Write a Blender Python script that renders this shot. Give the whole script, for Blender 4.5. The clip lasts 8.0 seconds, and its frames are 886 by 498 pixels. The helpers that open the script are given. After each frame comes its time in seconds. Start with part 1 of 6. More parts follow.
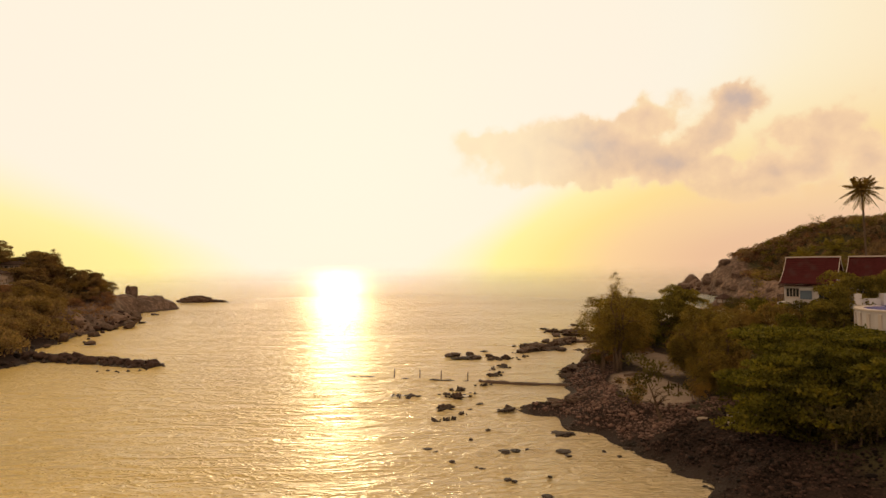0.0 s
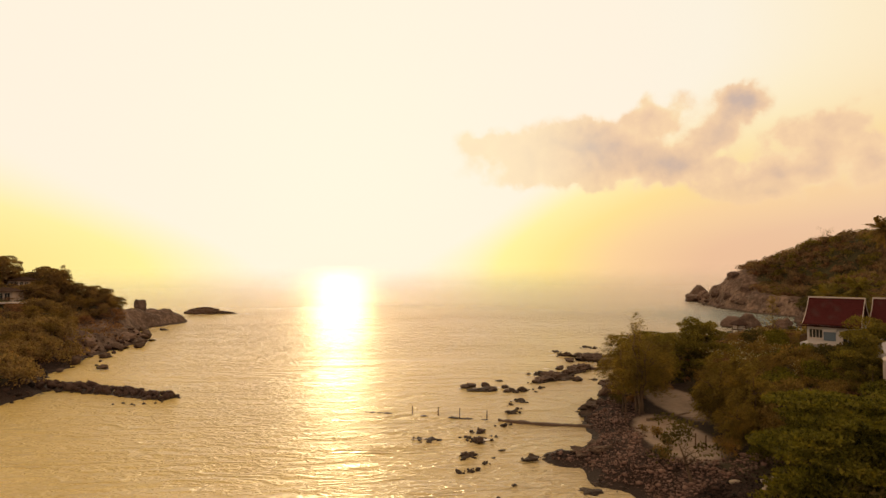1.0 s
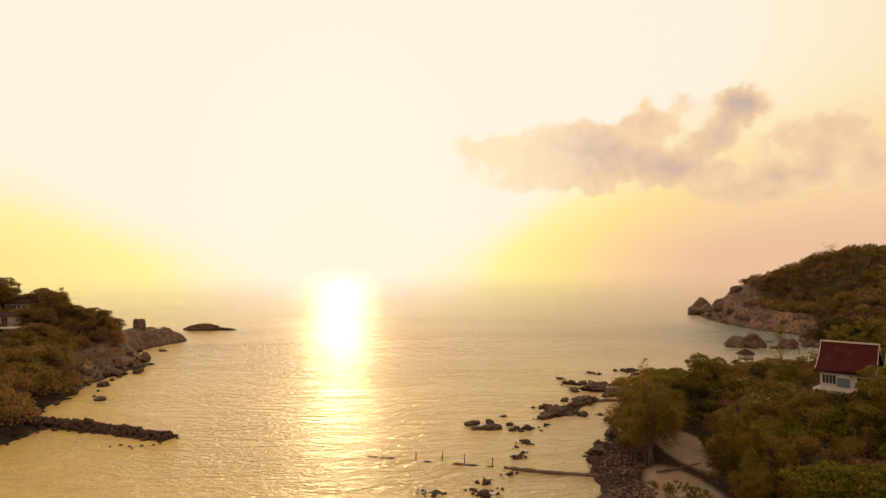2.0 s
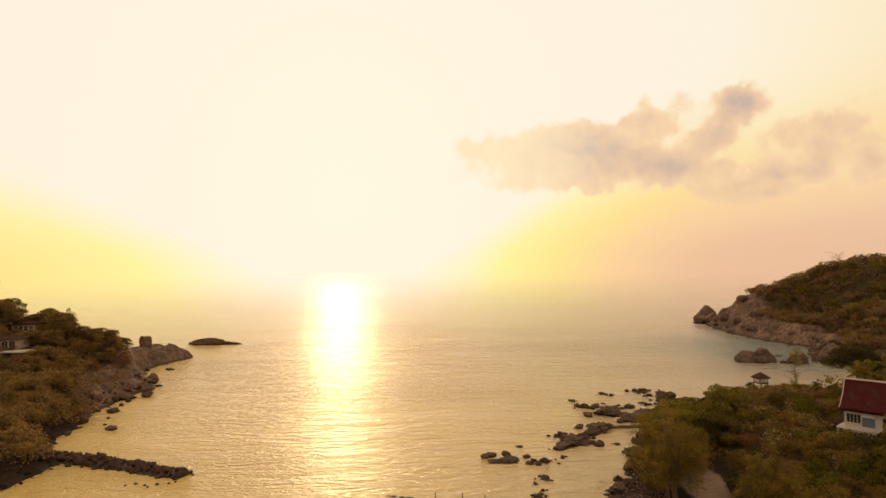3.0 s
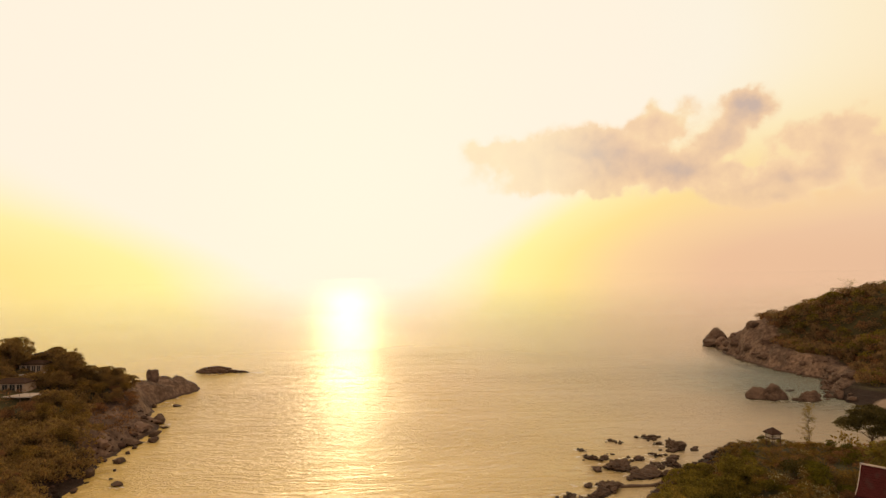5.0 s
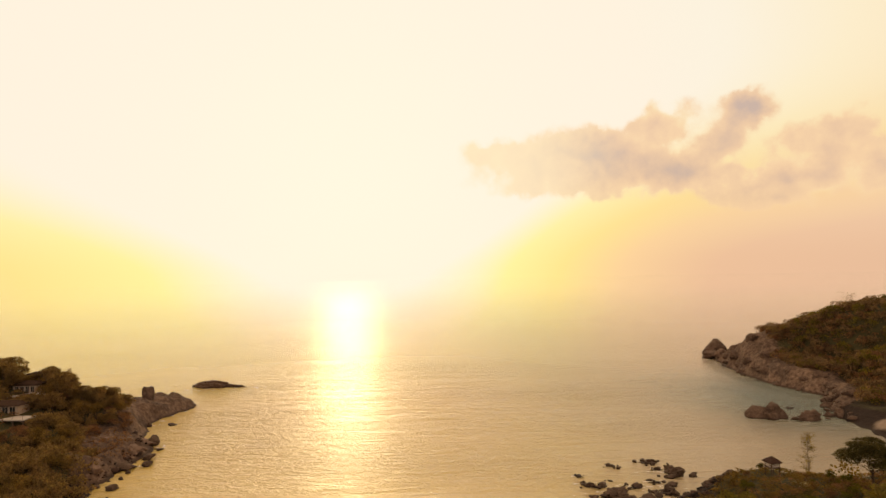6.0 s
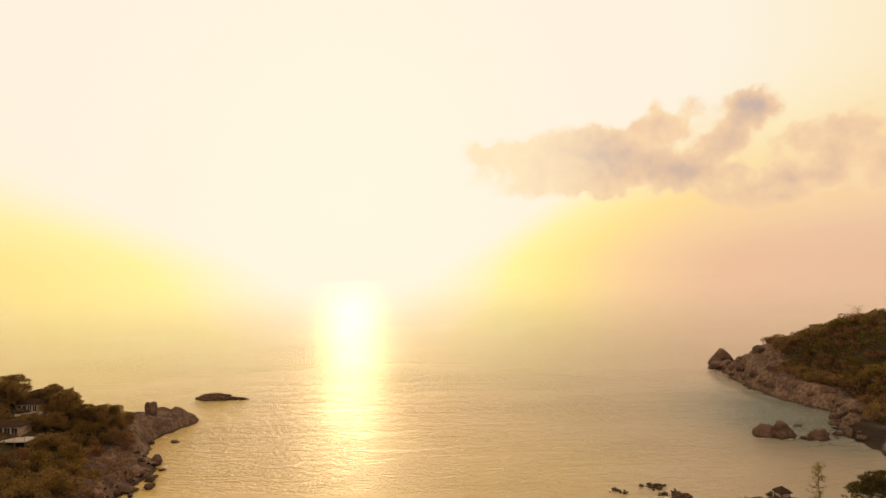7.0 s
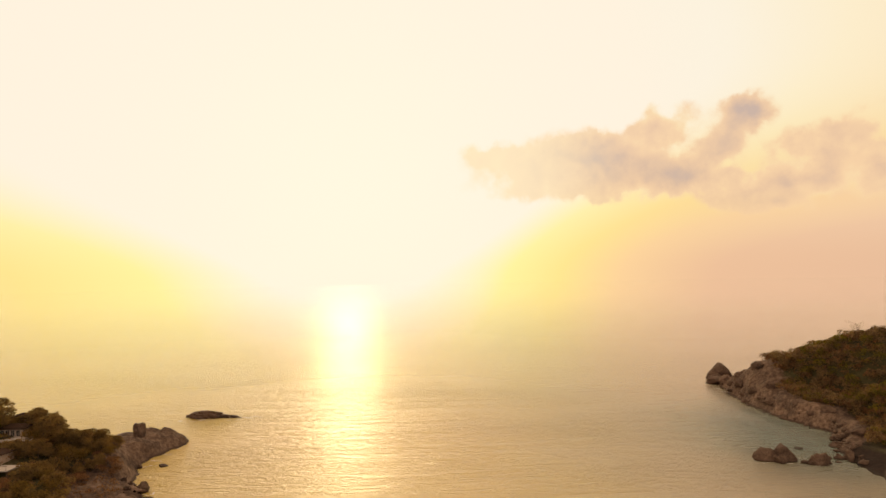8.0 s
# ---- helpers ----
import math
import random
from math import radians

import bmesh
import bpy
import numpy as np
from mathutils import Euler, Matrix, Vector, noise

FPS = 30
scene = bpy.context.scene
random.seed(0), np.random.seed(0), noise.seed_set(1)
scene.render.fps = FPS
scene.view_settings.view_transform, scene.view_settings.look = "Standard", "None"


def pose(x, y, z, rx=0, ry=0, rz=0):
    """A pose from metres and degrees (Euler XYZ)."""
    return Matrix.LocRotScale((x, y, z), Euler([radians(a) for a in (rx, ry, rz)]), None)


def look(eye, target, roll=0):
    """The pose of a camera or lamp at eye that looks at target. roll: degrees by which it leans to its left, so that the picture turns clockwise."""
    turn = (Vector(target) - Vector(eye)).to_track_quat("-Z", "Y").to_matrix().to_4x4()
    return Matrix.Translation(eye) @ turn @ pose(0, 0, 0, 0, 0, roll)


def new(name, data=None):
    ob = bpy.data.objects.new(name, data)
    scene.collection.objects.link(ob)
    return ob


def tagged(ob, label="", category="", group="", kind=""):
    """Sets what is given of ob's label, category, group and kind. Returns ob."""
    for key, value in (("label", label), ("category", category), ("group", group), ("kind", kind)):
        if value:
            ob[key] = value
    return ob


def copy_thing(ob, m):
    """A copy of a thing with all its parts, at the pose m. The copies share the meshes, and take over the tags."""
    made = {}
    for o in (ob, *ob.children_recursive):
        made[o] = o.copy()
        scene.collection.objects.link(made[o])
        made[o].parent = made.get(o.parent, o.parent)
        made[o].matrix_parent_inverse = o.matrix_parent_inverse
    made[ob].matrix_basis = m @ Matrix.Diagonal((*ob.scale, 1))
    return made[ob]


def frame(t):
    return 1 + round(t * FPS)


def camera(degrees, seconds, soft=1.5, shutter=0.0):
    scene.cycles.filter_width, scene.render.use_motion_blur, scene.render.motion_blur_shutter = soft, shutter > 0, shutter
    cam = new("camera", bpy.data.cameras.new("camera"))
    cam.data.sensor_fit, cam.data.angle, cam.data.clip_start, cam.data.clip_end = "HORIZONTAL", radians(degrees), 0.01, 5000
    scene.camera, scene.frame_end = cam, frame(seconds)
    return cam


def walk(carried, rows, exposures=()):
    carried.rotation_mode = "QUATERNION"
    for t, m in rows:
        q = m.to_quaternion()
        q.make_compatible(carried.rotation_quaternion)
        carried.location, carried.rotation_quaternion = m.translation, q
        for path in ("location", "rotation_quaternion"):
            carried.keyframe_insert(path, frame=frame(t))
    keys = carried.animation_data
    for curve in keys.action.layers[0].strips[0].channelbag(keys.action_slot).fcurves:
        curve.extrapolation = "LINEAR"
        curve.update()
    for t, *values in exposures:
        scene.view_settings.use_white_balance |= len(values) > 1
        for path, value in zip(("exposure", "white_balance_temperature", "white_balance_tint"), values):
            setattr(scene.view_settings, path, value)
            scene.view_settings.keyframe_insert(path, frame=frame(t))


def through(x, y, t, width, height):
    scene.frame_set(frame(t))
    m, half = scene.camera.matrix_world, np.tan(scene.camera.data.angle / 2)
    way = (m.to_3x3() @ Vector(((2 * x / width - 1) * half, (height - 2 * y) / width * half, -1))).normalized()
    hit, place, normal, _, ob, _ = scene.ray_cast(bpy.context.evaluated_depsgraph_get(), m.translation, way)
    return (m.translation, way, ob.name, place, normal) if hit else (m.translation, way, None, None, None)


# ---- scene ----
cam = camera(72.2, 8.0)
PATH = [
    (0, (0.698, 0.030, 14.613), (-0.691, 99.995, 16.862), -0.66),
    (0.5, (-1.112, -0.126, 16.781), (-2.763, 99.825, 19.432), -0.64),
    (1, (-1.334, 0.387, 19.147), (-3.136, 100.342, 21.541), -0.44),
    (1.5, (-1.200, 1.319, 21.546), (-3.103, 101.260, 24.416), -0.46),
    (3, (-3.971, 2.334, 28.512), (-5.763, 102.270, 31.614), -0.98),
    (3.5, (-4.309, 2.807, 30.778), (-7.116, 102.708, 34.235), -1.02),
    (4, (-4.594, 2.532, 33.072), (-7.180, 102.426, 36.888), -1.15),
    (4.5, (-4.338, 2.656, 35.388), (-7.224, 102.542, 39.194), -1.07),
    (6, (-2.775, 3.928, 42.246), (-5.733, 103.800, 46.348), -1.19),
    (6.5, (-2.852, 4.515, 44.730), (-5.912, 104.368, 49.206), -1.10),
    (7, (-2.957, 5.119, 47.055), (-6.466, 104.975, 51.126), -1.18),
    (7.5, (-3.057, 7.004, 49.569), (-6.517, 106.849, 53.922), -1.13),
    (8, (-2.636, 8.224, 51.746), (-5.511, 108.075, 56.370), -1.12),
]
walk(cam, [(t, look(eye, target, roll)) for t, eye, target, roll in PATH])

# ---- world, sun ----
SUN = Vector((-0.180, 0.962, 0.172)).normalized()
SUN_EL = math.asin(SUN.z)
SUN_AZ = math.atan2(SUN.x, SUN.y)


def srgb(r, g, b):
    """A linear colour from 0-255 display values."""
    return tuple((c / 12.92 if c <= 0.04045 else ((c + 0.055) / 1.055) ** 2.4) for c in (r / 255, g / 255, b / 255)) + (1.0,)


class Nodes:
    """Short way to build a node tree."""

    def __init__(self, tree):
        self.tree = tree
        tree.nodes.clear()

    def add(self, kind, **values):
        node = self.tree.nodes.new(kind)
        for key, value in values.items():
            setattr(node, key, value)
        return node

    def link(self, a, b):
        self.tree.links.new(a, b)

    def put(self, socket, value):
        if isinstance(value, bpy.types.NodeSocket):
            self.link(value, socket)
        else:
            socket.default_value = value

    def math(self, op, a, b=0.0, c=0.0, clamp=False):
        n = self.add("ShaderNodeMath", operation=op, use_clamp=clamp)
        for s, v in zip(n.inputs, (a, b, c)):
            self.put(s, v)
        return n.outputs[0]

    def vec(self, op, a, b=(0, 0, 0)):
        n = self.add("ShaderNodeVectorMath", operation=op)
        self.put(n.inputs[0], a)
        self.put(n.inputs[1], b)
        return n.outputs[1] if op in ("DOT_PRODUCT", "LENGTH") else n.outputs[0]

    def ramp(self, fac, stops, mode="LINEAR"):
        n = self.add("ShaderNodeValToRGB")
        n.color_ramp.interpolation = mode
        els = n.color_ramp.elements
        while len(els) < len(stops):
            els.new(0.5)
        for e, (p, c) in zip(els, stops):
            e.position, e.color = p, c
        self.put(n.inputs[0], fac)
        return n.outputs[0]

    def noise(self, vector, scale, detail=4.0, rough=0.55, distort=0.0):
        n = self.add("ShaderNodeTexNoise")
        self.put(n.inputs["Vector"], vector)
        n.inputs["Scale"].default_value = scale
        n.inputs["Detail"].default_value = detail
        n.inputs["Roughness"].default_value = rough
        n.inputs["Distortion"].default_value = distort
        return n.outputs[0]

    def mix(self, fac, a, b, blend="MIX"):
        n = self.add("ShaderNodeMix", data_type="RGBA", blend_type=blend)
        self.put(n.inputs[0], fac)
        self.put(n.inputs[6], a)
        self.put(n.inputs[7], b)
        return n.outputs[2]

    def smooth(self, value, low, high):
        n = self.add("ShaderNodeMapRange", interpolation_type="SMOOTHSTEP")
        self.put(n.inputs[0], value)
        n.inputs[1].default_value, n.inputs[2].default_value = low, high
        return n.outputs[0]

    def bump(self, height, strength, distance, normal=None):
        n = self.add("ShaderNodeBump")
        n.inputs["Strength"].default_value = strength
        n.inputs["Distance"].default_value = distance
        self.put(n.inputs["Height"], height)
        if normal is not None:
            self.link(normal, n.inputs["Normal"])
        return n.outputs[0]


def core_vec(value):
    n = w.add("ShaderNodeCombineXYZ")
    for k in range(3):
        w.link(value, n.inputs[k])
    return n.outputs[0]


world = bpy.data.worlds.new("sky")
scene.world = world
world.use_nodes = True
w = Nodes(world.node_tree)
way = w.add("ShaderNodeTexCoord").outputs["Generated"]
split = w.add("ShaderNodeSeparateXYZ")
w.link(way, split.inputs[0])
# angle from the sun and height over the horizon, in degrees
away = w.math("MULTIPLY", w.math("ARCCOSINE", w.math("MINIMUM", w.vec("DOT_PRODUCT", way, tuple(SUN)), 0.99999)), 57.2958)
height = w.math("MAXIMUM", w.math("MULTIPLY", w.math("ARCSINE", split.outputs[2]), 57.2958), 0.0)
# the hazy glow round the sun is narrower in the thick air over the horizon
low = w.math("EXPONENT", w.math("MULTIPLY", w.math("POWER", w.math("DIVIDE", height, 8.7), 2.0), -1.0))
reach = w.math("SUBTRACT", 35.0, w.math("MULTIPLY", low, 21.2))
glow = w.math("DIVIDE", w.math("DIVIDE", away, reach), 10.0)
# the air is duller on the cloudy side
glow = w.math("ADD", glow, w.math("MULTIPLY", w.math("MULTIPLY", low, w.smooth(split.outputs[0], 0.0, 0.45)), 0.14))
low_air = w.ramp(glow, [
    (0.0, srgb(252, 242, 224)), (0.09, srgb(252, 242, 222)), (0.14, srgb(255, 242, 160)), (0.20, srgb(255, 230, 146)), (0.28, srgb(250, 211, 156)),
    (0.38, srgb(237, 193, 155)), (0.55, srgb(230, 187, 155)), (0.80, srgb(244, 206, 170)), (1.0, srgb(244, 206, 170))])
high_air = w.ramp(glow, [
    (0.0, srgb(252, 242, 224)), (0.10, srgb(252, 242, 222)), (0.125, srgb(253, 237, 204)), (0.16, srgb(251, 224, 186)),
    (0.21, srgb(248, 208, 162)), (0.28, srgb(246, 208, 168)), (0.40, srgb(253, 230, 204)), (0.50, srgb(253, 230, 204))])
sky_colour = w.mix(w.math("EXPONENT", w.math("MULTIPLY", w.math("MULTIPLY", height, height), -1 / 90.0)), high_air, low_air)
# towards the sun the air is brighter than the film can hold
core = w.math("MULTIPLY", w.math("EXPONENT", w.math("MULTIPLY", w.math("MULTIPLY", away, away), -1 / 320.0)), 0.3)
sky_colour = w.mix(1.0, sky_colour, w.vec("MULTIPLY", core_vec(core), (1.0, 0.14, 0.0)), "ADD")
# a bank of cumulus to the right of the sun: centre, half length, half height, slant, weight, shade
blobs = [((0.157, 0.180), 0.083, 0.030, 5, 1.0, 0.5), ((0.223, 0.191), 0.040, 0.020, -10, 0.9, 0.6), ((0.279, 0.161), 0.084, 0.023, -8, 1.0, 0.55), ((0.222, 0.135), 0.127, 0.015, -2, 0.7, 0.3),
         ((0.320, 0.221), 0.033, 0.020, 15, 0.85, 0.25), ((0.292, 0.230), 0.011, 0.018, 0, 0.7, 0.3), ((0.417, 0.232), 0.024, 0.014, -15, 1.1, 1.0), ((0.394, 0.197), 0.043, 0.018, 42, 1.1, 0.85),
         ((0.338, 0.147), 0.029, 0.014, -8, 0.8, 0.7), ((0.477, 0.181), 0.028, 0.017, 20, 0.85, 0.5), ((0.529, 0.183), 0.017, 0.034, -25, 1.05, 0.7), ((0.447, 0.121), 0.054, 0.018, 15, 0.9, 0.55),
         ((0.454, 0.094), 0.032, 0.011, 0, 0.7, 0.5), ((0.560, 0.138), 0.015, 0.025, 0, 0.9, 0.5), ((0.504, 0.130), 0.063, 0.023, 0, 0.7, 0.3), ((0.052, 0.193), 0.038, 0.015, 0, 0.6, 0.0)]
warp = w.add("ShaderNodeTexNoise")
w.link(way, warp.inputs["Vector"])
warp.inputs["Scale"].default_value, warp.inputs["Detail"].default_value = 24.0, 5.0
bent = w.vec("ADD", way, w.vec("MULTIPLY", w.vec("SUBTRACT", warp.outputs[1], (0.5, 0.5, 0.5)), (0.05, 0.05, 0.05)))
bank, shade = 0.0, 0.0
for (bx, bz), rx, rz, slant, weight, dark in blobs:
    c, d = math.cos(radians(slant)), math.sin(radians(slant))
    off = w.vec("SUBTRACT", bent, (bx, 0, bz))
    u, v = w.vec("DOT_PRODUCT", off, (c / rx, 0, d / rx)), w.vec("DOT_PRODUCT", off, (-d / rz, 0, c / rz))
    lump = w.math("EXPONENT", w.math("MULTIPLY", w.math("ADD", w.math("MULTIPLY", u, u), w.math("MULTIPLY", v, v)), -0.66))
    bank = w.math("ADD", bank, w.math("MULTIPLY", lump, weight))
    shade = w.math("ADD", shade, w.math("MULTIPLY", lump, dark))
bank = w.math("MULTIPLY", bank, w.smooth(split.outputs[1], 0.0, 0.3))
wisp = w.noise(way, 26.0, 7.0, 0.55, 0.1)
cells = w.add("ShaderNodeTexVoronoi", feature="SMOOTH_F1")
w.link(bent, cells.inputs["Vector"])
cells.inputs["Scale"].default_value, cells.inputs["Smoothness"].default_value = 34.0, 0.7
billow = w.math("SUBTRACT", 0.6, cells.outputs["Distance"])
density = w.math("ADD", w.math("MINIMUM", bank, 1.2), w.math("MULTIPLY", w.math("ADD", w.math("SUBTRACT", wisp, 0.5), w.math("MULTIPLY", billow, 0.5)), w.math("MULTIPLY", w.smooth(bank, 0.05, 0.5), 1.3)))
cover = w.math("MULTIPLY", w.math("MULTIPLY", w.smooth(density, 0.14, 0.74), 0.94), w.smooth(height, 2.0, 7.5))
thick = w.math("ADD", w.math("MULTIPLY", w.math("MINIMUM", shade, 1.3), 0.62), w.math("ADD", w.math("MULTIPLY", w.math("SUBTRACT", wisp, 0.5), 0.9), w.math("MULTIPLY", billow, 0.35)))
cloud_colour = w.ramp(thick, [(0.02, srgb(253, 226, 178)), (0.22, srgb(247, 210, 168)), (0.44, srgb(236, 199, 164)), (0.66, srgb(221, 188, 162)), (0.92, srgb(201, 176, 163))])
# thin and sunlit where the bank nears the sun
lit = w.math("SUBTRACT", 1.0, w.smooth(away, 14.0, 27.0))
cloud_colour = w.mix(w.math("MULTIPLY", lit, 0.7), cloud_colour, srgb(254, 234, 186))
sky_colour = w.mix(w.math("MULTIPLY", cover, w.math("SUBTRACT", 1.0, w.math("MULTIPLY", lit, 0.2))), sky_colour, cloud_colour)
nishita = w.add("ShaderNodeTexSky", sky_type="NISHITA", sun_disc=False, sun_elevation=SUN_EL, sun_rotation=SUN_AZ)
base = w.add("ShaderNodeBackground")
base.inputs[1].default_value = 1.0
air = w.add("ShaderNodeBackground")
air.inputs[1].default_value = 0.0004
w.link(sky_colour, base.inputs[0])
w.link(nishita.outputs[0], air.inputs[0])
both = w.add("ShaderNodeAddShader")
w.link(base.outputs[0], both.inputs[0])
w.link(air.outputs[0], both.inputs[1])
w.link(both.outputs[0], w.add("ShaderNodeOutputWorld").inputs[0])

sun = new("sun", bpy.data.lights.new("sun", "SUN"))
sun.data.energy, sun.data.angle, sun.data.color = 0.45, radians(4.5), (1.0, 0.74, 0.36)
sun.matrix_world = look(SUN * 400, (0, 0, 0))


# ---- materials ----
def material(name):
    m = bpy.data.materials.new(name)
    m.use_nodes = True
    n = Nodes(m.node_tree)
    out = n.add("ShaderNodeOutputMaterial")
    shader = n.add("ShaderNodeBsdfPrincipled")
    n.link(shader.outputs[0], out.inputs[0])
    shader.inputs["Specular IOR Level"].default_value = 0.15
    return m, n, shader


def place_of(n):
    return n.add("ShaderNodeNewGeometry").outputs["Position"]


def plain(name, colour, rough=0.7, metal=0.0, scale=3.0, vary=0.25, bump=0.1, fine=25.0):
    """A surface with two scales of mottling and fine relief."""
    m, n, s = material(name)
    p = place_of(n)
    blotch = n.noise(p, scale, 4.0)
    grain = n.noise(p, fine, 3.0)
    tone = n.math("ADD", 1 - vary, n.math("MULTIPLY", n.math("ADD", blotch, grain), vary))
    c = n.mix(1.0, (*colour, 1), n.add("ShaderNodeCombineColor").outputs[0], "MULTIPLY")
    comb = c.node.inputs[7].links[0].from_node
    for k in range(3):
        n.link(tone, comb.inputs[k])
    n.link(c, s.inputs["Base Color"])
    s.inputs["Roughness"].default_value = rough
    s.inputs["Metallic"].default_value = metal
    n.link(n.bump(grain, bump, 0.05), s.inputs["Normal"])
    return m


def foliage_material(name, dark, light, through=0.35):
    m, n, s = material(name)
    geo = n.add("ShaderNodeNewGeometry")
    patch = n.noise(geo.outputs["Position"], 0.45, 3.0)
    clump = n.math("ADD", n.math("MULTIPLY", n.math("SUBTRACT", patch, 0.5), 1.5), 0.5)
    pick = n.math("ADD", n.math("MULTIPLY", geo.outputs["Random Per Island"], 0.45), n.math("MULTIPLY", clump, 0.75))
    colour = n.ramp(pick, [(0.2, (dark[0] * 0.6, dark[1] * 0.6, dark[2] * 0.6, 1)), (0.72, (light[0] * 1.15, light[1] * 1.15, light[2] * 1.15, 1)), (1.0, (light[0] * 1.7, light[1] * 1.45, light[2] * 1.3, 1))])
    n.link(colour, s.inputs["Base Color"])
    s.inputs["Roughness"].default_value = 0.8
    s.inputs["Specular IOR Level"].default_value = 0.12
    back = n.add("ShaderNodeBsdfTranslucent")
    n.link(n.mix(1.0, colour, (1.3, 1.25, 0.5, 1), "MULTIPLY"), back.inputs[0])
    mixer = n.add("ShaderNodeMixShader")
    mixer.inputs[0].default_value = through
    n.link(s.outputs[0], mixer.inputs[1])
    n.link(back.outputs[0], mixer.inputs[2])
    out = [x for x in n.tree.nodes if x.type == "OUTPUT_MATERIAL"][0]
    n.link(mixer.outputs[0], out.inputs[0])
    return m


def rock_material(name, dark, light, scale=1.0, each=0.0):
    """Granite: pale and dark patches, cracks, a wet dark foot at the tide line."""
    m, n, s = material(name)
    p = place_of(n)
    big = n.noise(p, 0.25 * scale, 5.0, 0.6, 0.4)
    mid = n.noise(p, 1.4 * scale, 6.0, 0.65)
    grain = n.noise(p, 9.0 * scale, 4.0)
    crack = n.add("ShaderNodeTexVoronoi", feature="DISTANCE_TO_EDGE")
    n.link(n.vec("ADD", p, n.vec("MULTIPLY", n.add("ShaderNodeTexNoise").outputs[1], (1.2, 1.2, 1.2))), crack.inputs["Vector"])
    crack.inputs["Scale"].default_value = 0.33 * scale
    seam = n.smooth(crack.outputs["Distance"], 0.0, 0.05)
    tone = n.math("ADD", n.math("MULTIPLY", big, 0.6), n.math("MULTIPLY", mid, 0.55))
    if each:
        tone = n.math("ADD", tone, n.math("MULTIPLY", n.math("SUBTRACT", n.add("ShaderNodeNewGeometry").outputs["Random Per Island"], 0.5), each))
    colour = n.ramp(tone, [(0.38, (*dark, 1)), (0.72, (*light, 1))])
    colour = n.mix(n.math("MULTIPLY", n.math("SUBTRACT", 1.0, seam), 0.22), colour, (dark[0] * 0.5, dark[1] * 0.5, dark[2] * 0.5, 1))
    sep = n.add("ShaderNodeSeparateXYZ")
    n.link(p, sep.inputs[0])
    level = n.math("ADD", sep.outputs[2], n.math("MULTIPLY", mid, -0.7))
    wet = n.math("SUBTRACT", 1.0, n.smooth(level, -0.25, 0.15))
    colour = n.mix(n.math("MULTIPLY", wet, 0.7), colour, (0.035, 0.028, 0.02, 1))
    n.link(colour, s.inputs["Base Color"])
    n.link(n.math("SUBTRACT", 0.88, n.math("MULTIPLY", wet, 0.25)), s.inputs["Roughness"])
    h = n.math("ADD", n.math("MULTIPLY", mid, 0.7), n.math("ADD", n.math("MULTIPLY", grain, 0.25), n.math("MULTIPLY", seam, 0.2)))
    n.link(n.bump(h, 0.8, 0.35 / scale), s.inputs["Normal"])
    return m


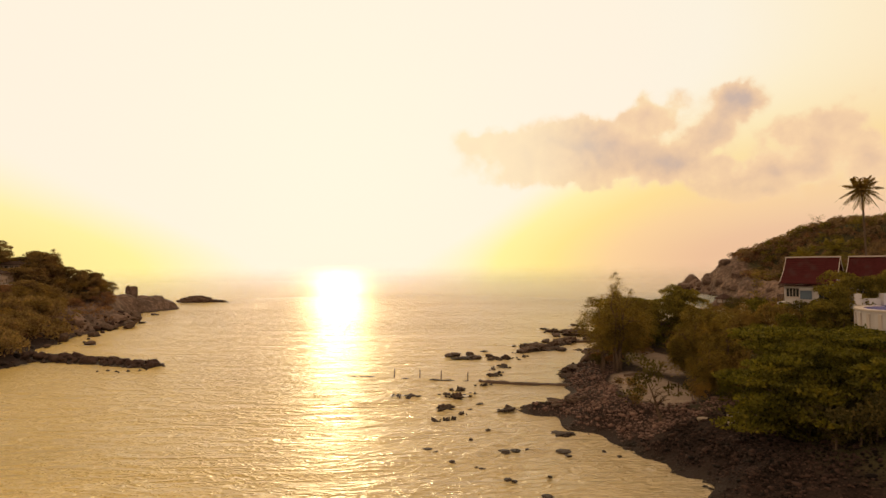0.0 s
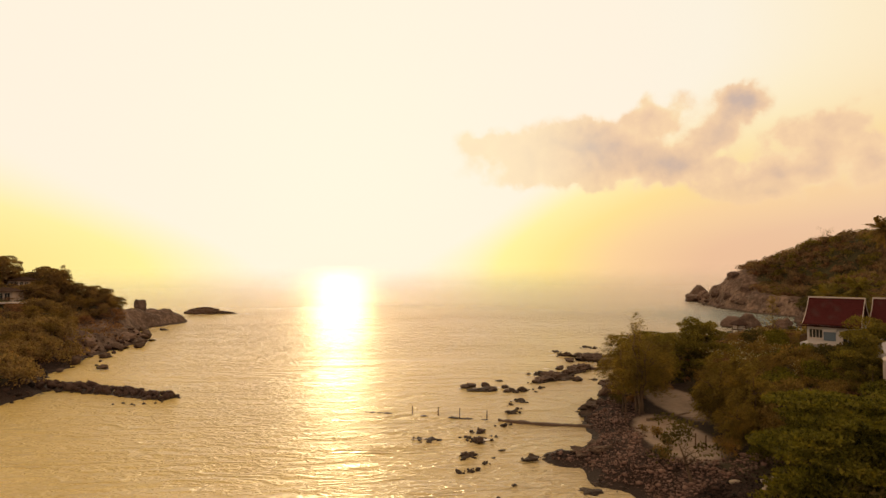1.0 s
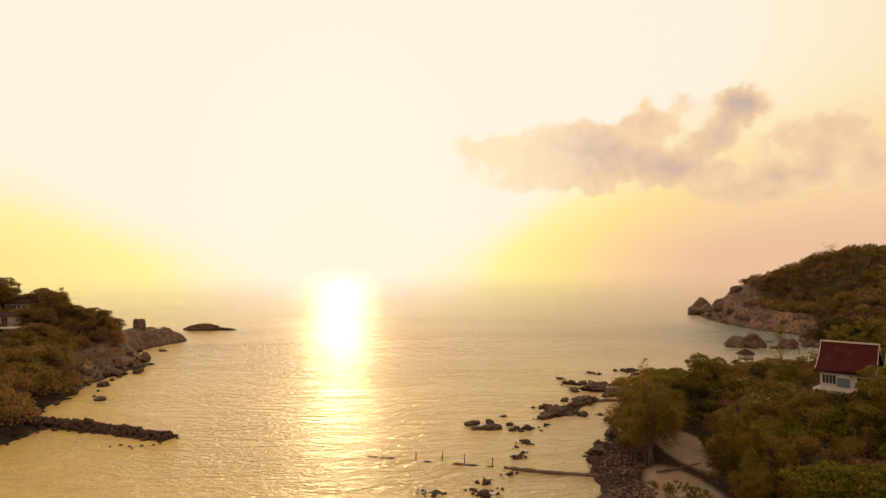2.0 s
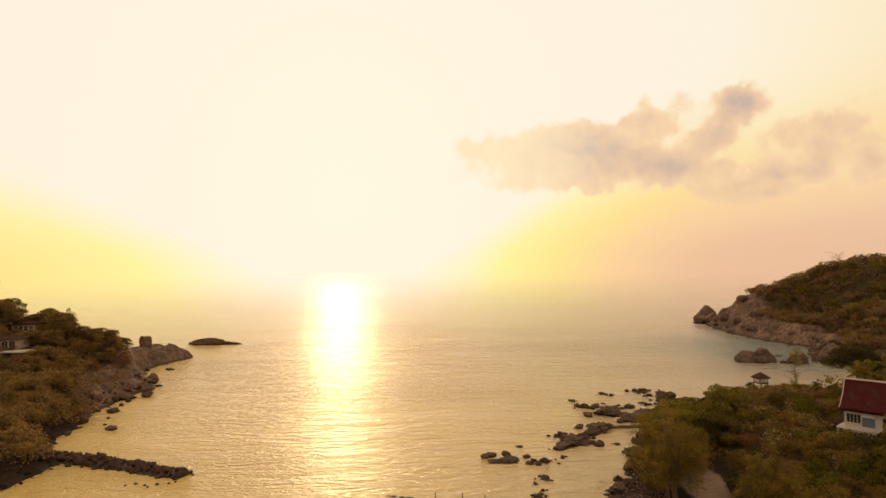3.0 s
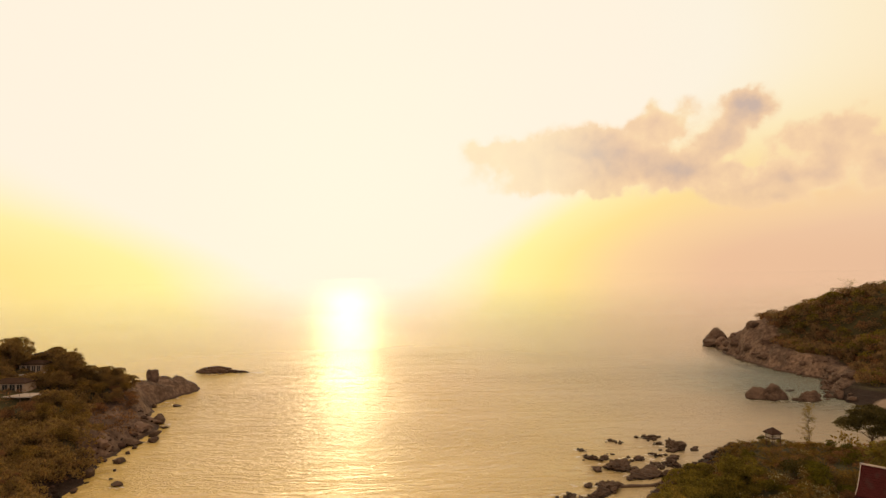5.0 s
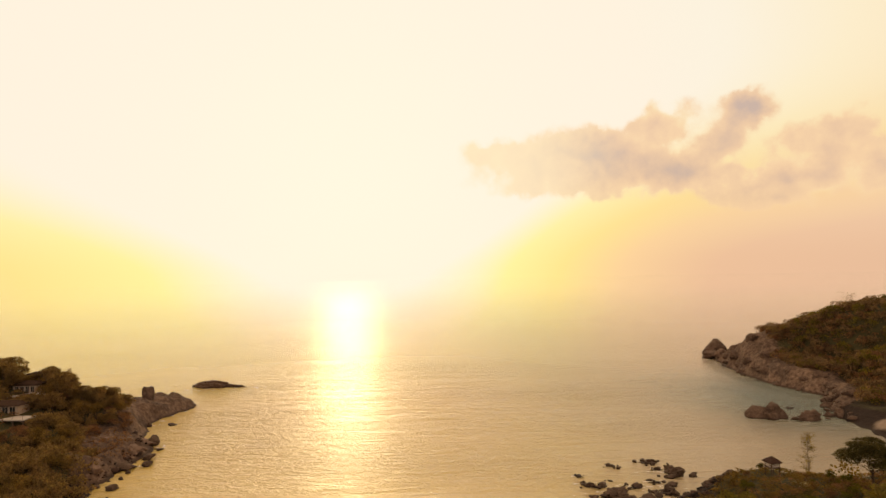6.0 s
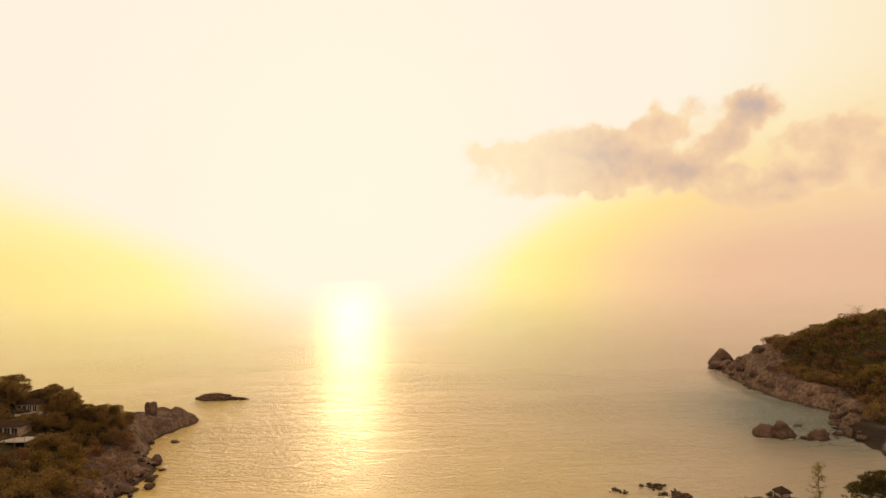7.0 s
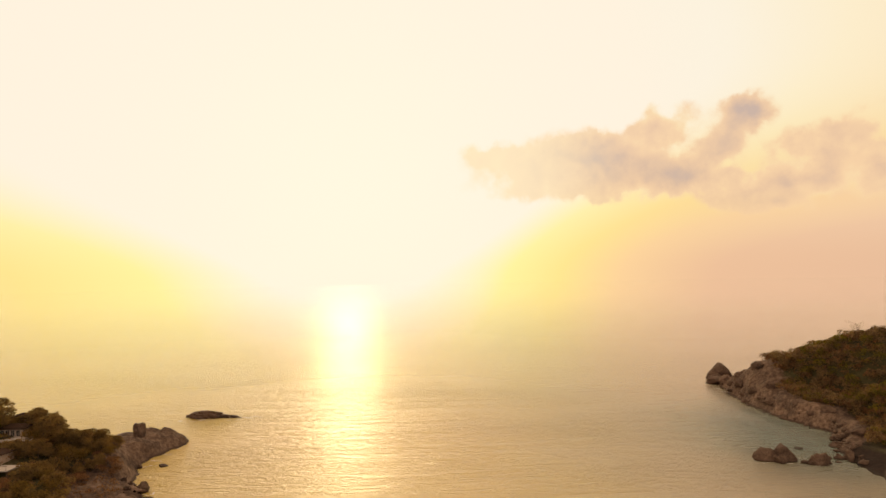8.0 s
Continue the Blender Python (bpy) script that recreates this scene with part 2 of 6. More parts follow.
def sea_material():
    """Murky bay water: low swell, chop and ripples."""
    m, n, s = material("sea_water")
    p = place_of(n)
    turn = n.add("ShaderNodeMapping")
    turn.inputs["Rotation"].default_value = (0, 0, radians(-10))
    turn.inputs["Scale"].default_value = (0.42, 1.0, 1.0)
    n.link(p, turn.inputs[0])
    q = turn.outputs[0]
    streak = n.noise(n.vec("MULTIPLY", q, (0.45, 1.0, 1.0)), 0.10, 3.0, 0.55, 0.5)
    swell = n.noise(n.vec("MULTIPLY", q, (0.6, 1.0, 1.0)), 0.42, 2.0, 0.5, 0.6)
    chop = n.noise(q, 0.75, 2.0, 0.5, 0.6)
    wavelet = n.noise(q, 2.1, 2.0, 0.5, 0.5)
    ripple = n.noise(q, 4.2, 2.0, 0.55, 0.4)
    calm = n.math("ADD", n.smooth(n.noise(q, 0.02, 3.0), 0.35, 0.7), 0.6)
    # sharp crests
    chop, wavelet, swell = [n.math("SUBTRACT", 1.0, n.math("MULTIPLY", n.math("ABSOLUTE", n.math("SUBTRACT", x, 0.5)), 2.0)) for x in (chop, wavelet, swell)]
    small = n.math("ADD", n.math("MULTIPLY", chop, 0.75), n.math("ADD", n.math("MULTIPLY", wavelet, 0.6), n.math("MULTIPLY", ripple, 0.25)))
    h = n.math("ADD", n.math("MULTIPLY", small, calm), n.math("ADD", n.math("MULTIPLY", streak, 3.6), n.math("MULTIPLY", swell, 1.7)))
    n.link(n.bump(h, 1.0, 0.62), s.inputs["Normal"])
    sep = n.add("ShaderNodeSeparateXYZ")
    n.link(p, sep.inputs[0])
    s.inputs["Roughness"].default_value = 0.24
    tone = n.noise(p, 0.03, 3.0)
    # murky water with the golden veil of sun glare mixed into its colour
    murk_glow = n.ramp(tone, [(0.3, (0.60, 0.425, 0.11, 1)), (0.7, (0.69, 0.49, 0.135, 1))])
    # paler towards the open bay: the hazy glow out there put into the colour
    murk_glow = n.mix(n.math("MULTIPLY", n.smooth(sep.outputs[1], 90.0, 520.0), 0.8), murk_glow, (0.66, 0.48, 0.20, 1))
    # painted duller to the right, away from the sun's glow; slightly over beach shallows
    off_glow_and_shoal = n.math("ADD", n.smooth(n.math("ADD", sep.outputs[0], n.math("MULTIPLY", tone, 30.0)), -5.0, 75.0), n.math("MULTIPLY", 0.25, n.math("SUBTRACT", 1.0, n.smooth(n.vec("LENGTH", n.vec("MULTIPLY", n.vec("SUBTRACT", p, (14, 50, 0)), (1 / 26, 1 / 50, 0))), 0.3, 1.3))), clamp=True)
    murk_glow = n.mix(n.math("MULTIPLY", off_glow_and_shoal, 0.85), murk_glow, (0.41, 0.335, 0.255, 1))
    cove = n.vec("LENGTH", n.vec("MULTIPLY", n.vec("SUBTRACT", p, (98, 205, 0)), (1 / 34, 1 / 58, 0)))
    clear = n.math("SUBTRACT", 1.0, n.smooth(n.math("ADD", cove, n.math("MULTIPLY", tone, 0.5)), 0.35, 1.7))
    n.link(n.mix(n.math("MULTIPLY", clear, 0.8), murk_glow, (0.075, 0.135, 0.125, 1)), s.inputs["Base Color"])
    s.inputs["Specular IOR Level"].default_value = 0.5
    s.inputs["IOR"].default_value = 1.7
    # far out the surface turns transparent, standing in for haze over the water
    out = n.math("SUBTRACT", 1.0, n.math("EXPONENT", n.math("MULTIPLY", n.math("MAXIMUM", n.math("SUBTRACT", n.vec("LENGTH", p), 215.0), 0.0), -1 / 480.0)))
    see_through = n.add("ShaderNodeBsdfTransparent")
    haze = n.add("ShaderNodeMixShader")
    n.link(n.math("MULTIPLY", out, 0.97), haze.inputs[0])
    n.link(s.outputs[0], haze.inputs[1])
    n.link(see_through.outputs[0], haze.inputs[2])
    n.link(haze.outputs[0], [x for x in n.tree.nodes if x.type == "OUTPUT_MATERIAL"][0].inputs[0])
    return m


def ground_material():
    """Sand near the tide, soil and dry grass above."""
    m, n, s = material("ground_soil")
    p = place_of(n)
    sep = n.add("ShaderNodeSeparateXYZ")
    n.link(p, sep.inputs[0])
    big = n.noise(p, 0.12, 4.0)
    mid = n.noise(p, 0.9, 5.0, 0.6)
    grain = n.noise(p, 7.0, 4.0)
    level = n.math("ADD", sep.outputs[2], n.math("MULTIPLY", n.math("SUBTRACT", big, 0.5), 3.0))
    fine = n.ramp(mid, [(0.3, (0.22, 0.162, 0.122, 1)), (0.7, (0.32, 0.24, 0.182, 1))])
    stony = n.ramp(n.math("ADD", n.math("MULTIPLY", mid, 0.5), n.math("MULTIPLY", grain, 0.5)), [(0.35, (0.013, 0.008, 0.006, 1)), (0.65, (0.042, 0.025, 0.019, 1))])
    patch = None
    for centre, size in (((20.2, 60.5), (3.5, 9.5)), ((25.5, 75.0), (3.2, 10.0)), ((110, 163), (9, 6))):
        away = n.vec("LENGTH", n.vec("MULTIPLY", n.vec("SUBTRACT", p, (*centre, 0)), (1 / size[0], 1 / size[1], 0)))
        spot = n.math("SUBTRACT", 1.0, n.smooth(n.math("ADD", away, n.math("MULTIPLY", mid, 0.35)), 0.95, 1.2))
        patch = spot if patch is None else n.math("MAXIMUM", patch, spot)
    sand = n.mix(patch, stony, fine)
    soil = n.ramp(n.math("ADD", n.math("MULTIPLY", mid, 0.6), n.math("MULTIPLY", grain, 0.4)), [(0.3, (0.035, 0.032, 0.014, 1)), (0.6, (0.075, 0.065, 0.03, 1)), (0.75, (0.14, 0.11, 0.06, 1))])
    colour = n.mix(n.math("MULTIPLY", n.smooth(level, 2.2, 3.4), n.math("SUBTRACT", 1.0, patch)), sand, soil)
    mark = n.add("ShaderNodeAttribute", attribute_name="stone")
    crack = n.add("ShaderNodeTexVoronoi", feature="DISTANCE_TO_EDGE")
    n.link(n.vec("ADD", p, n.vec("MULTIPLY", n.add("ShaderNodeTexNoise").outputs[1], (2, 2, 2))), crack.inputs["Vector"])
    crack.inputs["Scale"].default_value = 0.22
    seam = n.smooth(crack.outputs["Distance"], 0.0, 0.06)
    face = n.ramp(n.math("ADD", n.math("MULTIPLY", big, 0.5), n.math("MULTIPLY", mid, 0.6)), [(0.38, (0.05, 0.034, 0.027, 1)), (0.55, (0.13, 0.086, 0.064, 1)), (0.72, (0.27, 0.18, 0.13, 1))])
    face = n.mix(n.math("MULTIPLY", n.math("SUBTRACT", 1.0, seam), 0.2), face, (0.04, 0.027, 0.02, 1))
    is_stone = n.smooth(n.math("ADD", mark.outputs["Fac"], n.math("MULTIPLY", n.math("SUBTRACT", mid, 0.5), 0.7)), 0.4, 0.6)
    colour = n.mix(is_stone, colour, face)
    wet = n.math("SUBTRACT", 1.0, n.smooth(n.math("ADD", sep.outputs[2], n.math("MULTIPLY", mid, -0.4)), 0.0, 0.6))
    colour = n.mix(n.math("MULTIPLY", wet, 0.7), colour, (0.032, 0.02, 0.014, 1))
    n.link(colour, s.inputs["Base Color"])
    n.link(n.math("SUBTRACT", 0.95, n.math("MULTIPLY", wet, 0.15)), s.inputs["Roughness"])
    n.link(n.bump(n.math("ADD", n.math("ADD", mid, n.math("MULTIPLY", grain, 0.4)), n.math("MULTIPLY", n.math("MULTIPLY", seam, is_stone), 0.25)), 0.8, 0.35), s.inputs["Normal"])
    return m


def tile_material(name, colour):
    """Roof tiles in courses down the slope."""
    m, n, s = material(name)
    uv = n.add("ShaderNodeTexCoord").outputs["UV"]
    brick = n.add("ShaderNodeTexBrick")
    n.link(uv, brick.inputs["Vector"])
    brick.inputs["Scale"].default_value = 1.0
    brick.inputs["Brick Width"].default_value = 0.22
    brick.inputs["Row Height"].default_value = 0.28
    brick.inputs["Mortar Size"].default_value = 0.02
    brick.inputs["Color1"].default_value = (*colour, 1)
    brick.inputs["Color2"].default_value = (colour[0] * 0.8, colour[1] * 0.75, colour[2] * 0.75, 1)
    brick.inputs["Mortar"].default_value = (colour[0] * 0.4, colour[1] * 0.4, colour[2] * 0.4, 1)
    stain = n.noise(place_of(n), 0.8, 5.0)
    c = n.mix(n.math("MULTIPLY", n.smooth(stain, 0.5, 0.75), 0.45), brick.outputs[0], (0.06, 0.045, 0.04, 1))
    n.link(c, s.inputs["Base Color"])
    s.inputs["Roughness"].default_value = 0.85
    s.inputs["Specular IOR Level"].default_value = 0.06
    n.link(n.bump(n.math("SUBTRACT", 1.0, brick.outputs[1]), 0.6, 0.03), s.inputs["Normal"])
    return m


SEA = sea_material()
GROUND = ground_material()
GRANITE = rock_material("granite", (0.050, 0.032, 0.024), (0.165, 0.108, 0.08))
GRANITE_PALE = rock_material("pale_granite", (0.085, 0.056, 0.043), (0.27, 0.182, 0.137), 0.6)
REEF = rock_material("reef_rock", (0.036, 0.024, 0.018), (0.14, 0.092, 0.066), 2.0)
# shaded and lit copies of one stone; the first has shade in its colour
PEBBLE_SHADED = rock_material("shingle_stone", (0.008, 0.005, 0.004), (0.068, 0.04, 0.031), 2.2, 0.45)
PEBBLE_LIT = rock_material("lit_shingle_stone", (0.035, 0.021, 0.017), (0.23, 0.138, 0.108), 2.2, 0.45)
LEAF_GREEN = foliage_material("green_leaves", (0.012, 0.016, 0.004), (0.125, 0.112, 0.016))
LEAF_OLIVE = foliage_material("olive_leaves", (0.070, 0.046, 0.0168), (0.185, 0.122, 0.040), 0.42)
LEAF_DRY = foliage_material("dry_leaves", (0.0848, 0.0475, 0.0252), (0.212, 0.1159, 0.0644))
LEAF_DARK = foliage_material("dark_leaves", (0.0276, 0.0266, 0.0112), (0.0795, 0.0665, 0.0238))
# cape and hill browns are lifted: the veil of haze painted into the leaves
LEAF_CAPE = foliage_material("hazed_brown_cape_leaves", (0.115, 0.074, 0.040), (0.215, 0.145, 0.072), 0.5)
LEAF_HILL = foliage_material("hazed_brown_hill_leaves", (0.095, 0.064, 0.045), (0.205, 0.138, 0.082), 0.4)
LEAF_SOFT = foliage_material("soft_olive_needles", (0.070, 0.052, 0.0168), (0.208, 0.150, 0.040), 0.5)
LEAF_MID = foliage_material("fresh_green_leaves", (0.046, 0.043, 0.013), (0.172, 0.138, 0.030), 0.42)
LEAF_FLOWER = foliage_material("pale_blossom", (0.22, 0.2, 0.11), (0.45, 0.4, 0.25), 0.2)
BARK = plain("bark", (0.11, 0.075, 0.05), 0.9, scale=2.0, vary=0.5, bump=0.5)
BARK_PALE = plain("pale_bark", (0.30, 0.23, 0.17), 0.85, scale=2.0, vary=0.4, bump=0.4)
DRIFTWOOD = plain("driftwood_wood", (0.42, 0.34, 0.26), 0.85, scale=4.0, vary=0.35, bump=0.4)
CONCRETE = plain("weathered_concrete", (0.12, 0.082, 0.06), 0.9, scale=1.2, vary=0.5, bump=0.5, fine=9.0)
PLASTER = plain("white_plaster", (0.54, 0.50, 0.48), 0.75, scale=0.9, vary=0.15, bump=0.08)
PLASTER_DULL = plain("grey_plaster", (0.45, 0.40, 0.36), 0.8, scale=0.8, vary=0.25, bump=0.1)
TRIM = plain("cream_trim_paint", (0.52, 0.44, 0.38), 0.6, scale=2.0, vary=0.15, bump=0.05)
TIMBER = plain("dark_timber", (0.09, 0.055, 0.035), 0.7, scale=3.0, vary=0.4, bump=0.3)
DECKING = plain("pale_grey_decking", (0.46, 0.40, 0.36), 0.7, scale=2.0, vary=0.2, bump=0.15)
BLUE_PANEL = plain("blue_grey_panel_paint", (0.13, 0.17, 0.22), 0.5, scale=1.0, vary=0.15, bump=0.05)
ROOF_RED = tile_material("red_roof_tiles", (0.078, 0.018, 0.018))
ROOF_GREY = tile_material("grey_roof_tiles", (0.17, 0.17, 0.19))
ROOF_BROWN = tile_material("brown_roof_tiles", (0.06, 0.034, 0.022))
THATCH = plain("thatch", (0.05, 0.027, 0.02), 0.95, scale=2.5, vary=0.5, bump=0.8, fine=14.0)
POOL_TILE = plain("blue_pool_lining", (0.06, 0.12, 0.30), 0.3, scale=2.0, vary=0.1, bump=0.03)
GLASS, _n, _s = material("window_glass")
_s.inputs["Base Color"].default_value = (0.03, 0.035, 0.04, 1)
_s.inputs["Roughness"].default_value = 0.06
_s.inputs["Specular IOR Level"].default_value = 0.5


# ---- building helpers ----
def mesh_of(name, verts, faces, mat, smooth=False):
    me = bpy.data.meshes.new(name)
    me.from_pydata([tuple(v) for v in verts], [], [tuple(f) for f in faces])
    me.materials.append(mat)
    if smooth:
        me.polygons.foreach_set("use_smooth", np.ones(len(me.polygons), dtype=bool))
    me.update()
    return me


def quads_mesh(name, corners, mat):
    """A mesh of loose quads from an array (n, 4, 3)."""
    n = len(corners)
    me = bpy.data.meshes.new(name)
    me.vertices.add(4 * n)
    me.vertices.foreach_set("co", np.asarray(corners, np.float32).ravel())
    me.loops.add(4 * n)
    me.loops.foreach_set("vertex_index", np.arange(4 * n, dtype=np.int32))
    me.polygons.add(n)
    me.polygons.foreach_set("loop_start", np.arange(0, 4 * n, 4, dtype=np.int32))
    me.materials.append(mat)
    me.update(calc_edges=True)
    return me


def part(name, me, parent=None, label=""):
    ob = new(name, me)
    ob.parent = parent
    return tagged(ob, label) if label else ob


def thing(name, x, y, z, label, category, group="", turn=0.0):
    ob = new(name)
    ob.empty_display_size = 0.5
    ob.matrix_basis = pose(x, y, z, 0, 0, turn)
    return tagged(ob, label, category, group)


def box_mesh(name, lo, hi, mat, bevel=0.0):
    bm = bmesh.new()
    bmesh.ops.create_cube(bm, size=1.0)
    for v in bm.verts:
        v.co = Vector([lo[k] + (v.co[k] + 0.5) * (hi[k] - lo[k]) for k in range(3)])
    if bevel:
        bmesh.ops.bevel(bm, geom=bm.edges[:], offset=bevel, segments=2, affect="EDGES")
    me = bpy.data.meshes.new(name)
    bm.to_mesh(me)
    bm.free()
    me.materials.append(mat)
    return me


def tube(points, radii, sides=7):
    """Vertices and faces of a tapered tube along points."""
    verts, faces = [], []
    pts = [Vector(p) for p in points]
    for k, p in enumerate(pts):
        d = (pts[min(k + 1, len(pts) - 1)] - pts[max(k - 1, 0)]).normalized()
        a = d.cross(Vector((0.3, 1, 0.2))).normalized()
        b = d.cross(a)
        for s in range(sides):
            t = 2 * math.pi * s / sides
            verts.append(p + radii[k] * (math.cos(t) * a + math.sin(t) * b))
    for k in range(len(pts) - 1):
        for s in range(sides):
            i, j = k * sides + s, k * sides + (s + 1) % sides
            faces.append((i, j, j + sides, i + sides))
    faces.append(tuple(range(sides))[::-1])
    faces.append(tuple(range(len(verts) - sides, len(verts))))
    return verts, faces


def joined(pieces):
    verts, faces = [], []
    for v, f in pieces:
        k = len(verts)
        verts += list(v)
        faces += [tuple(i + k for i in face) for face in f]
    return verts, faces


def lattice(ix, iy, iz, seed):
    h = (ix * 374761393 + iy * 668265263 + iz * 2147483647 + seed * 1274126177) & 0xFFFFFFFF
    h = ((h ^ (h >> 13)) * 1274126177) & 0xFFFFFFFF
    return ((h ^ (h >> 16)) & 0xFFFF) / 65535.0


def value_noise(p, seed=0):
    p = np.asarray(p, float)
    i = np.floor(p).astype(np.int64)
    f = p - i
    f = f * f * (3 - 2 * f)
    out = 0.0
    for dx in (0, 1):
        for dy in (0, 1):
            for dz in (0, 1):
                wgt = (f[..., 0] if dx else 1 - f[..., 0]) * (f[..., 1] if dy else 1 - f[..., 1]) * (f[..., 2] if dz else 1 - f[..., 2])
                out = out + wgt * lattice(i[..., 0] + dx, i[..., 1] + dy, i[..., 2] + dz, seed)
    return out


def fbm(p, octaves=4, seed=0):
    p = np.asarray(p, float)
    out, amp, tot = 0.0, 1.0, 0.0
    for k in range(octaves):
        out = out + amp * value_noise(p * 2.0**k + 17.3 * k, seed + k)
        tot += amp
        amp *= 0.5
    return out / tot - 0.5


# ---- the lie of the land ----
SHORE_EAST = [(132, 298), (122, 300), (115, 294), (112, 282), (109, 268), (108, 250), (108, 236), (110, 222), (114, 208), (111, 198), (104, 188), (102, 178),
              (101, 168), (98, 150), (91, 134), (82, 126), (74, 122), (66, 123.5), (59, 127.5), (50, 127.5), (42, 122.5), (36, 117), (31, 111), (27, 104),
              (23.5, 96.6), (22.5, 89), (19.5, 85), (15.8, 79.8), (14, 71), (13.6, 66), (11, 62), (7.5, 60.8), (10.4, 57.6), (10.8, 54), (13.5, 49.3), (16.3, 44.3), (17.4, 41.0),
              (16.9, 37.6), (17.5, 33), (22, 24), (26, 5), (18, -25)]
SHORE_WEST = [(-35, -32), (-66, -12), (-76, 25), (-70, 60), (-65.5, 80), (-64.5, 90), (-66, 96), (-71, 101), (-74, 107), (-74, 111), (-77, 121), (-79, 130), (-80, 141),
              (-79.5, 150), (-82, 157), (-90, 168), (-96, 181), (-94, 192), (-92, 203), (-97, 210), (-108, 211), (-116, 200), (-126, 190), (-150, 192), (-190, 200), (-330, 195)]
FAR_EDGE = [(-330, -130), (330, -130), (330, 262), (200, 270), (155, 284)]
OUTLINE = np.array(SHORE_EAST + SHORE_WEST + FAR_EDGE, float)
# ground heights with the width of the slope that leads up to them from the water: x, y, height, width
RISE_NEAR = [(22, 45, 3.0, 9), (18, 58, 2.2, 9), (19, 65, 2.0, 6), (22, 72, 2.2, 7), (26, 85, 2.4, 7), (31, 99, 2.8, 6), (38, 60, 6.0, 14), (44, 72, 6.8, 16), (54, 86, 6.4, 16),
             (38, 88, 4.4, 12), (37, 110, 2.6, 6), (52, 117, 4.5, 6), (62, 121, 3.0, 7), (56, 101, 6.6, 12), (54, 108, 6.4, 10), (78, 120, 6, 10), (72, 95, 8, 14), (95, 90, 10, 16), (32, 30, 5, 12),
             (45, 0, 6, 14), (0, -60, 4, 12), (110, 160, 2.2, 10), (135, 172, 9, 14)]
RISE_HILL = [(124, 291, 2.4, 6), (128, 280, 7.8, 11), (131, 264, 14.4, 14), (137, 252, 20.2, 16), (143, 243, 24.4, 18), (152, 233, 27.6, 20), (166, 225, 28, 20), (192, 220, 22, 20),
             (117, 238, 6.5, 9), (121, 222, 6, 9), (119, 203, 3.2, 8), (135, 205, 12, 16), (150, 205, 17, 20), (175, 190, 16, 20), (155, 262, 14, 12), (220, 240, 16, 20), (115, 186, 2.6, 7)]
RISE_WEST = [(-121, 166, 14.5, 16), (-111, 162, 12.0, 14), (-103, 168, 7.6, 9), (-93, 152, 3.4, 7), (-84, 146, 1.8, 5), (-103, 143, 8.6, 12), (-114, 147, 11.5, 14), (-92, 124, 5.5, 9),
             (-81, 113, 3, 7), (-76, 95, 3, 7), (-92, 100, 6.5, 10), (-125, 122, 13, 16), (-155, 155, 18, 18), (-102, 184, 4.0, 6), (-106, 196, 2.4, 6), (-98, 203, 2.6, 5),
             (-142, 178, 10, 10), (-86, 60, 5, 10), (-102, 20, 8, 14)]
RISE = np.array(RISE_NEAR + RISE_HILL + RISE_WEST, float)


def shore_distance(x, y):
    """Metres to the waterline, inland positive."""
    x, y = np.asarray(x, float), np.asarray(y, float)
    best = np.full(x.shape, 1e9)
    inside = np.zeros(x.shape, bool)
    for (ax, ay), (bx, by) in zip(OUTLINE, np.roll(OUTLINE, -1, 0)):
        ex, ey = bx - ax, by - ay
        t = np.clip(((x - ax) * ex + (y - ay) * ey) / (ex * ex + ey * ey), 0, 1)
        best = np.minimum(best, np.hypot(x - ax - t * ex, y - ay - t * ey))
        cross = (ay > y) != (by > y)
        with np.errstate(divide="ignore", invalid="ignore"):
            inside ^= cross & (x < ax + ex * (y - ay) / (ey if ey else 1e-9))
    return np.where(inside, best, -best)


def cliff(x, y, d):
    """How far a place is bare rock: the feet of the hill and of the west cape."""
    east = np.clip((x - 98) / 6, 0, 1) * np.clip((y - 180) / 8, 0, 1)
    wide_e = 8.0 + 14.0 * np.clip((y - 235) / 45, 0, 1)
    west = np.clip((-76 - x) / 4, 0, 1) * np.clip((y - 118) / 14, 0, 1)
    wide_w = 8 + 10 * np.exp(-(((y - 150) / 9) ** 2)) + 10 * np.clip((y - 172) / 10, 0, 1)
    return np.maximum(east * (1 - np.clip(d / wide_e - 0.6, 0, 1) * 1.0), west * (1 - np.clip(d / wide_w - 0.5, 0, 1)))


def land(x, y):
    """Height of the ground."""
    x, y = np.asarray(x, float), np.asarray(y, float)
    d = shore_distance(x, y)
    p = np.stack([x, y, 0 * x], -1)
    d = d + 2.2 * fbm(p * 0.22, 3, 5) + 0.9 * fbm(p * 0.8, 2, 6)
    top, wide, total = 0.0, 0.0, 0.0
    for rx, ry, rz, rw in RISE:
        g = 1.0 / ((x - rx) ** 2 + (y - ry) ** 2 + 12.0) ** 2
        top, wide, total = top + g * rz, wide + g * rw, total + g
    top, wide = top / total, wide / total
    s = np.clip(d / wide, 0, 1)
    up = top * (1 - (1 - s) ** 2.0)
    rough = 0.25 + 0.09 * np.clip(top, 0, 25)
    up = up + np.clip(d / 6, 0, 1) * rough * 1.5 * fbm(p * 0.16, 4, 9)
    ledges = 1 - 4 * np.abs(fbm(p * np.array([0.16, 0.11, 1]) + 40, 3, 21))
    up = up + cliff(x, y, d) * np.clip(d / 3, 0, 1) * (1.8 * ledges + 2.6 * fbm(p * 0.5, 3, 23))
    return np.where(d > 0, up, np.maximum(-5.0, 0.22 * d))


def ground_at(x, y):
    return float(land(np.array([float(x)]), np.array([float(y)]))[0])


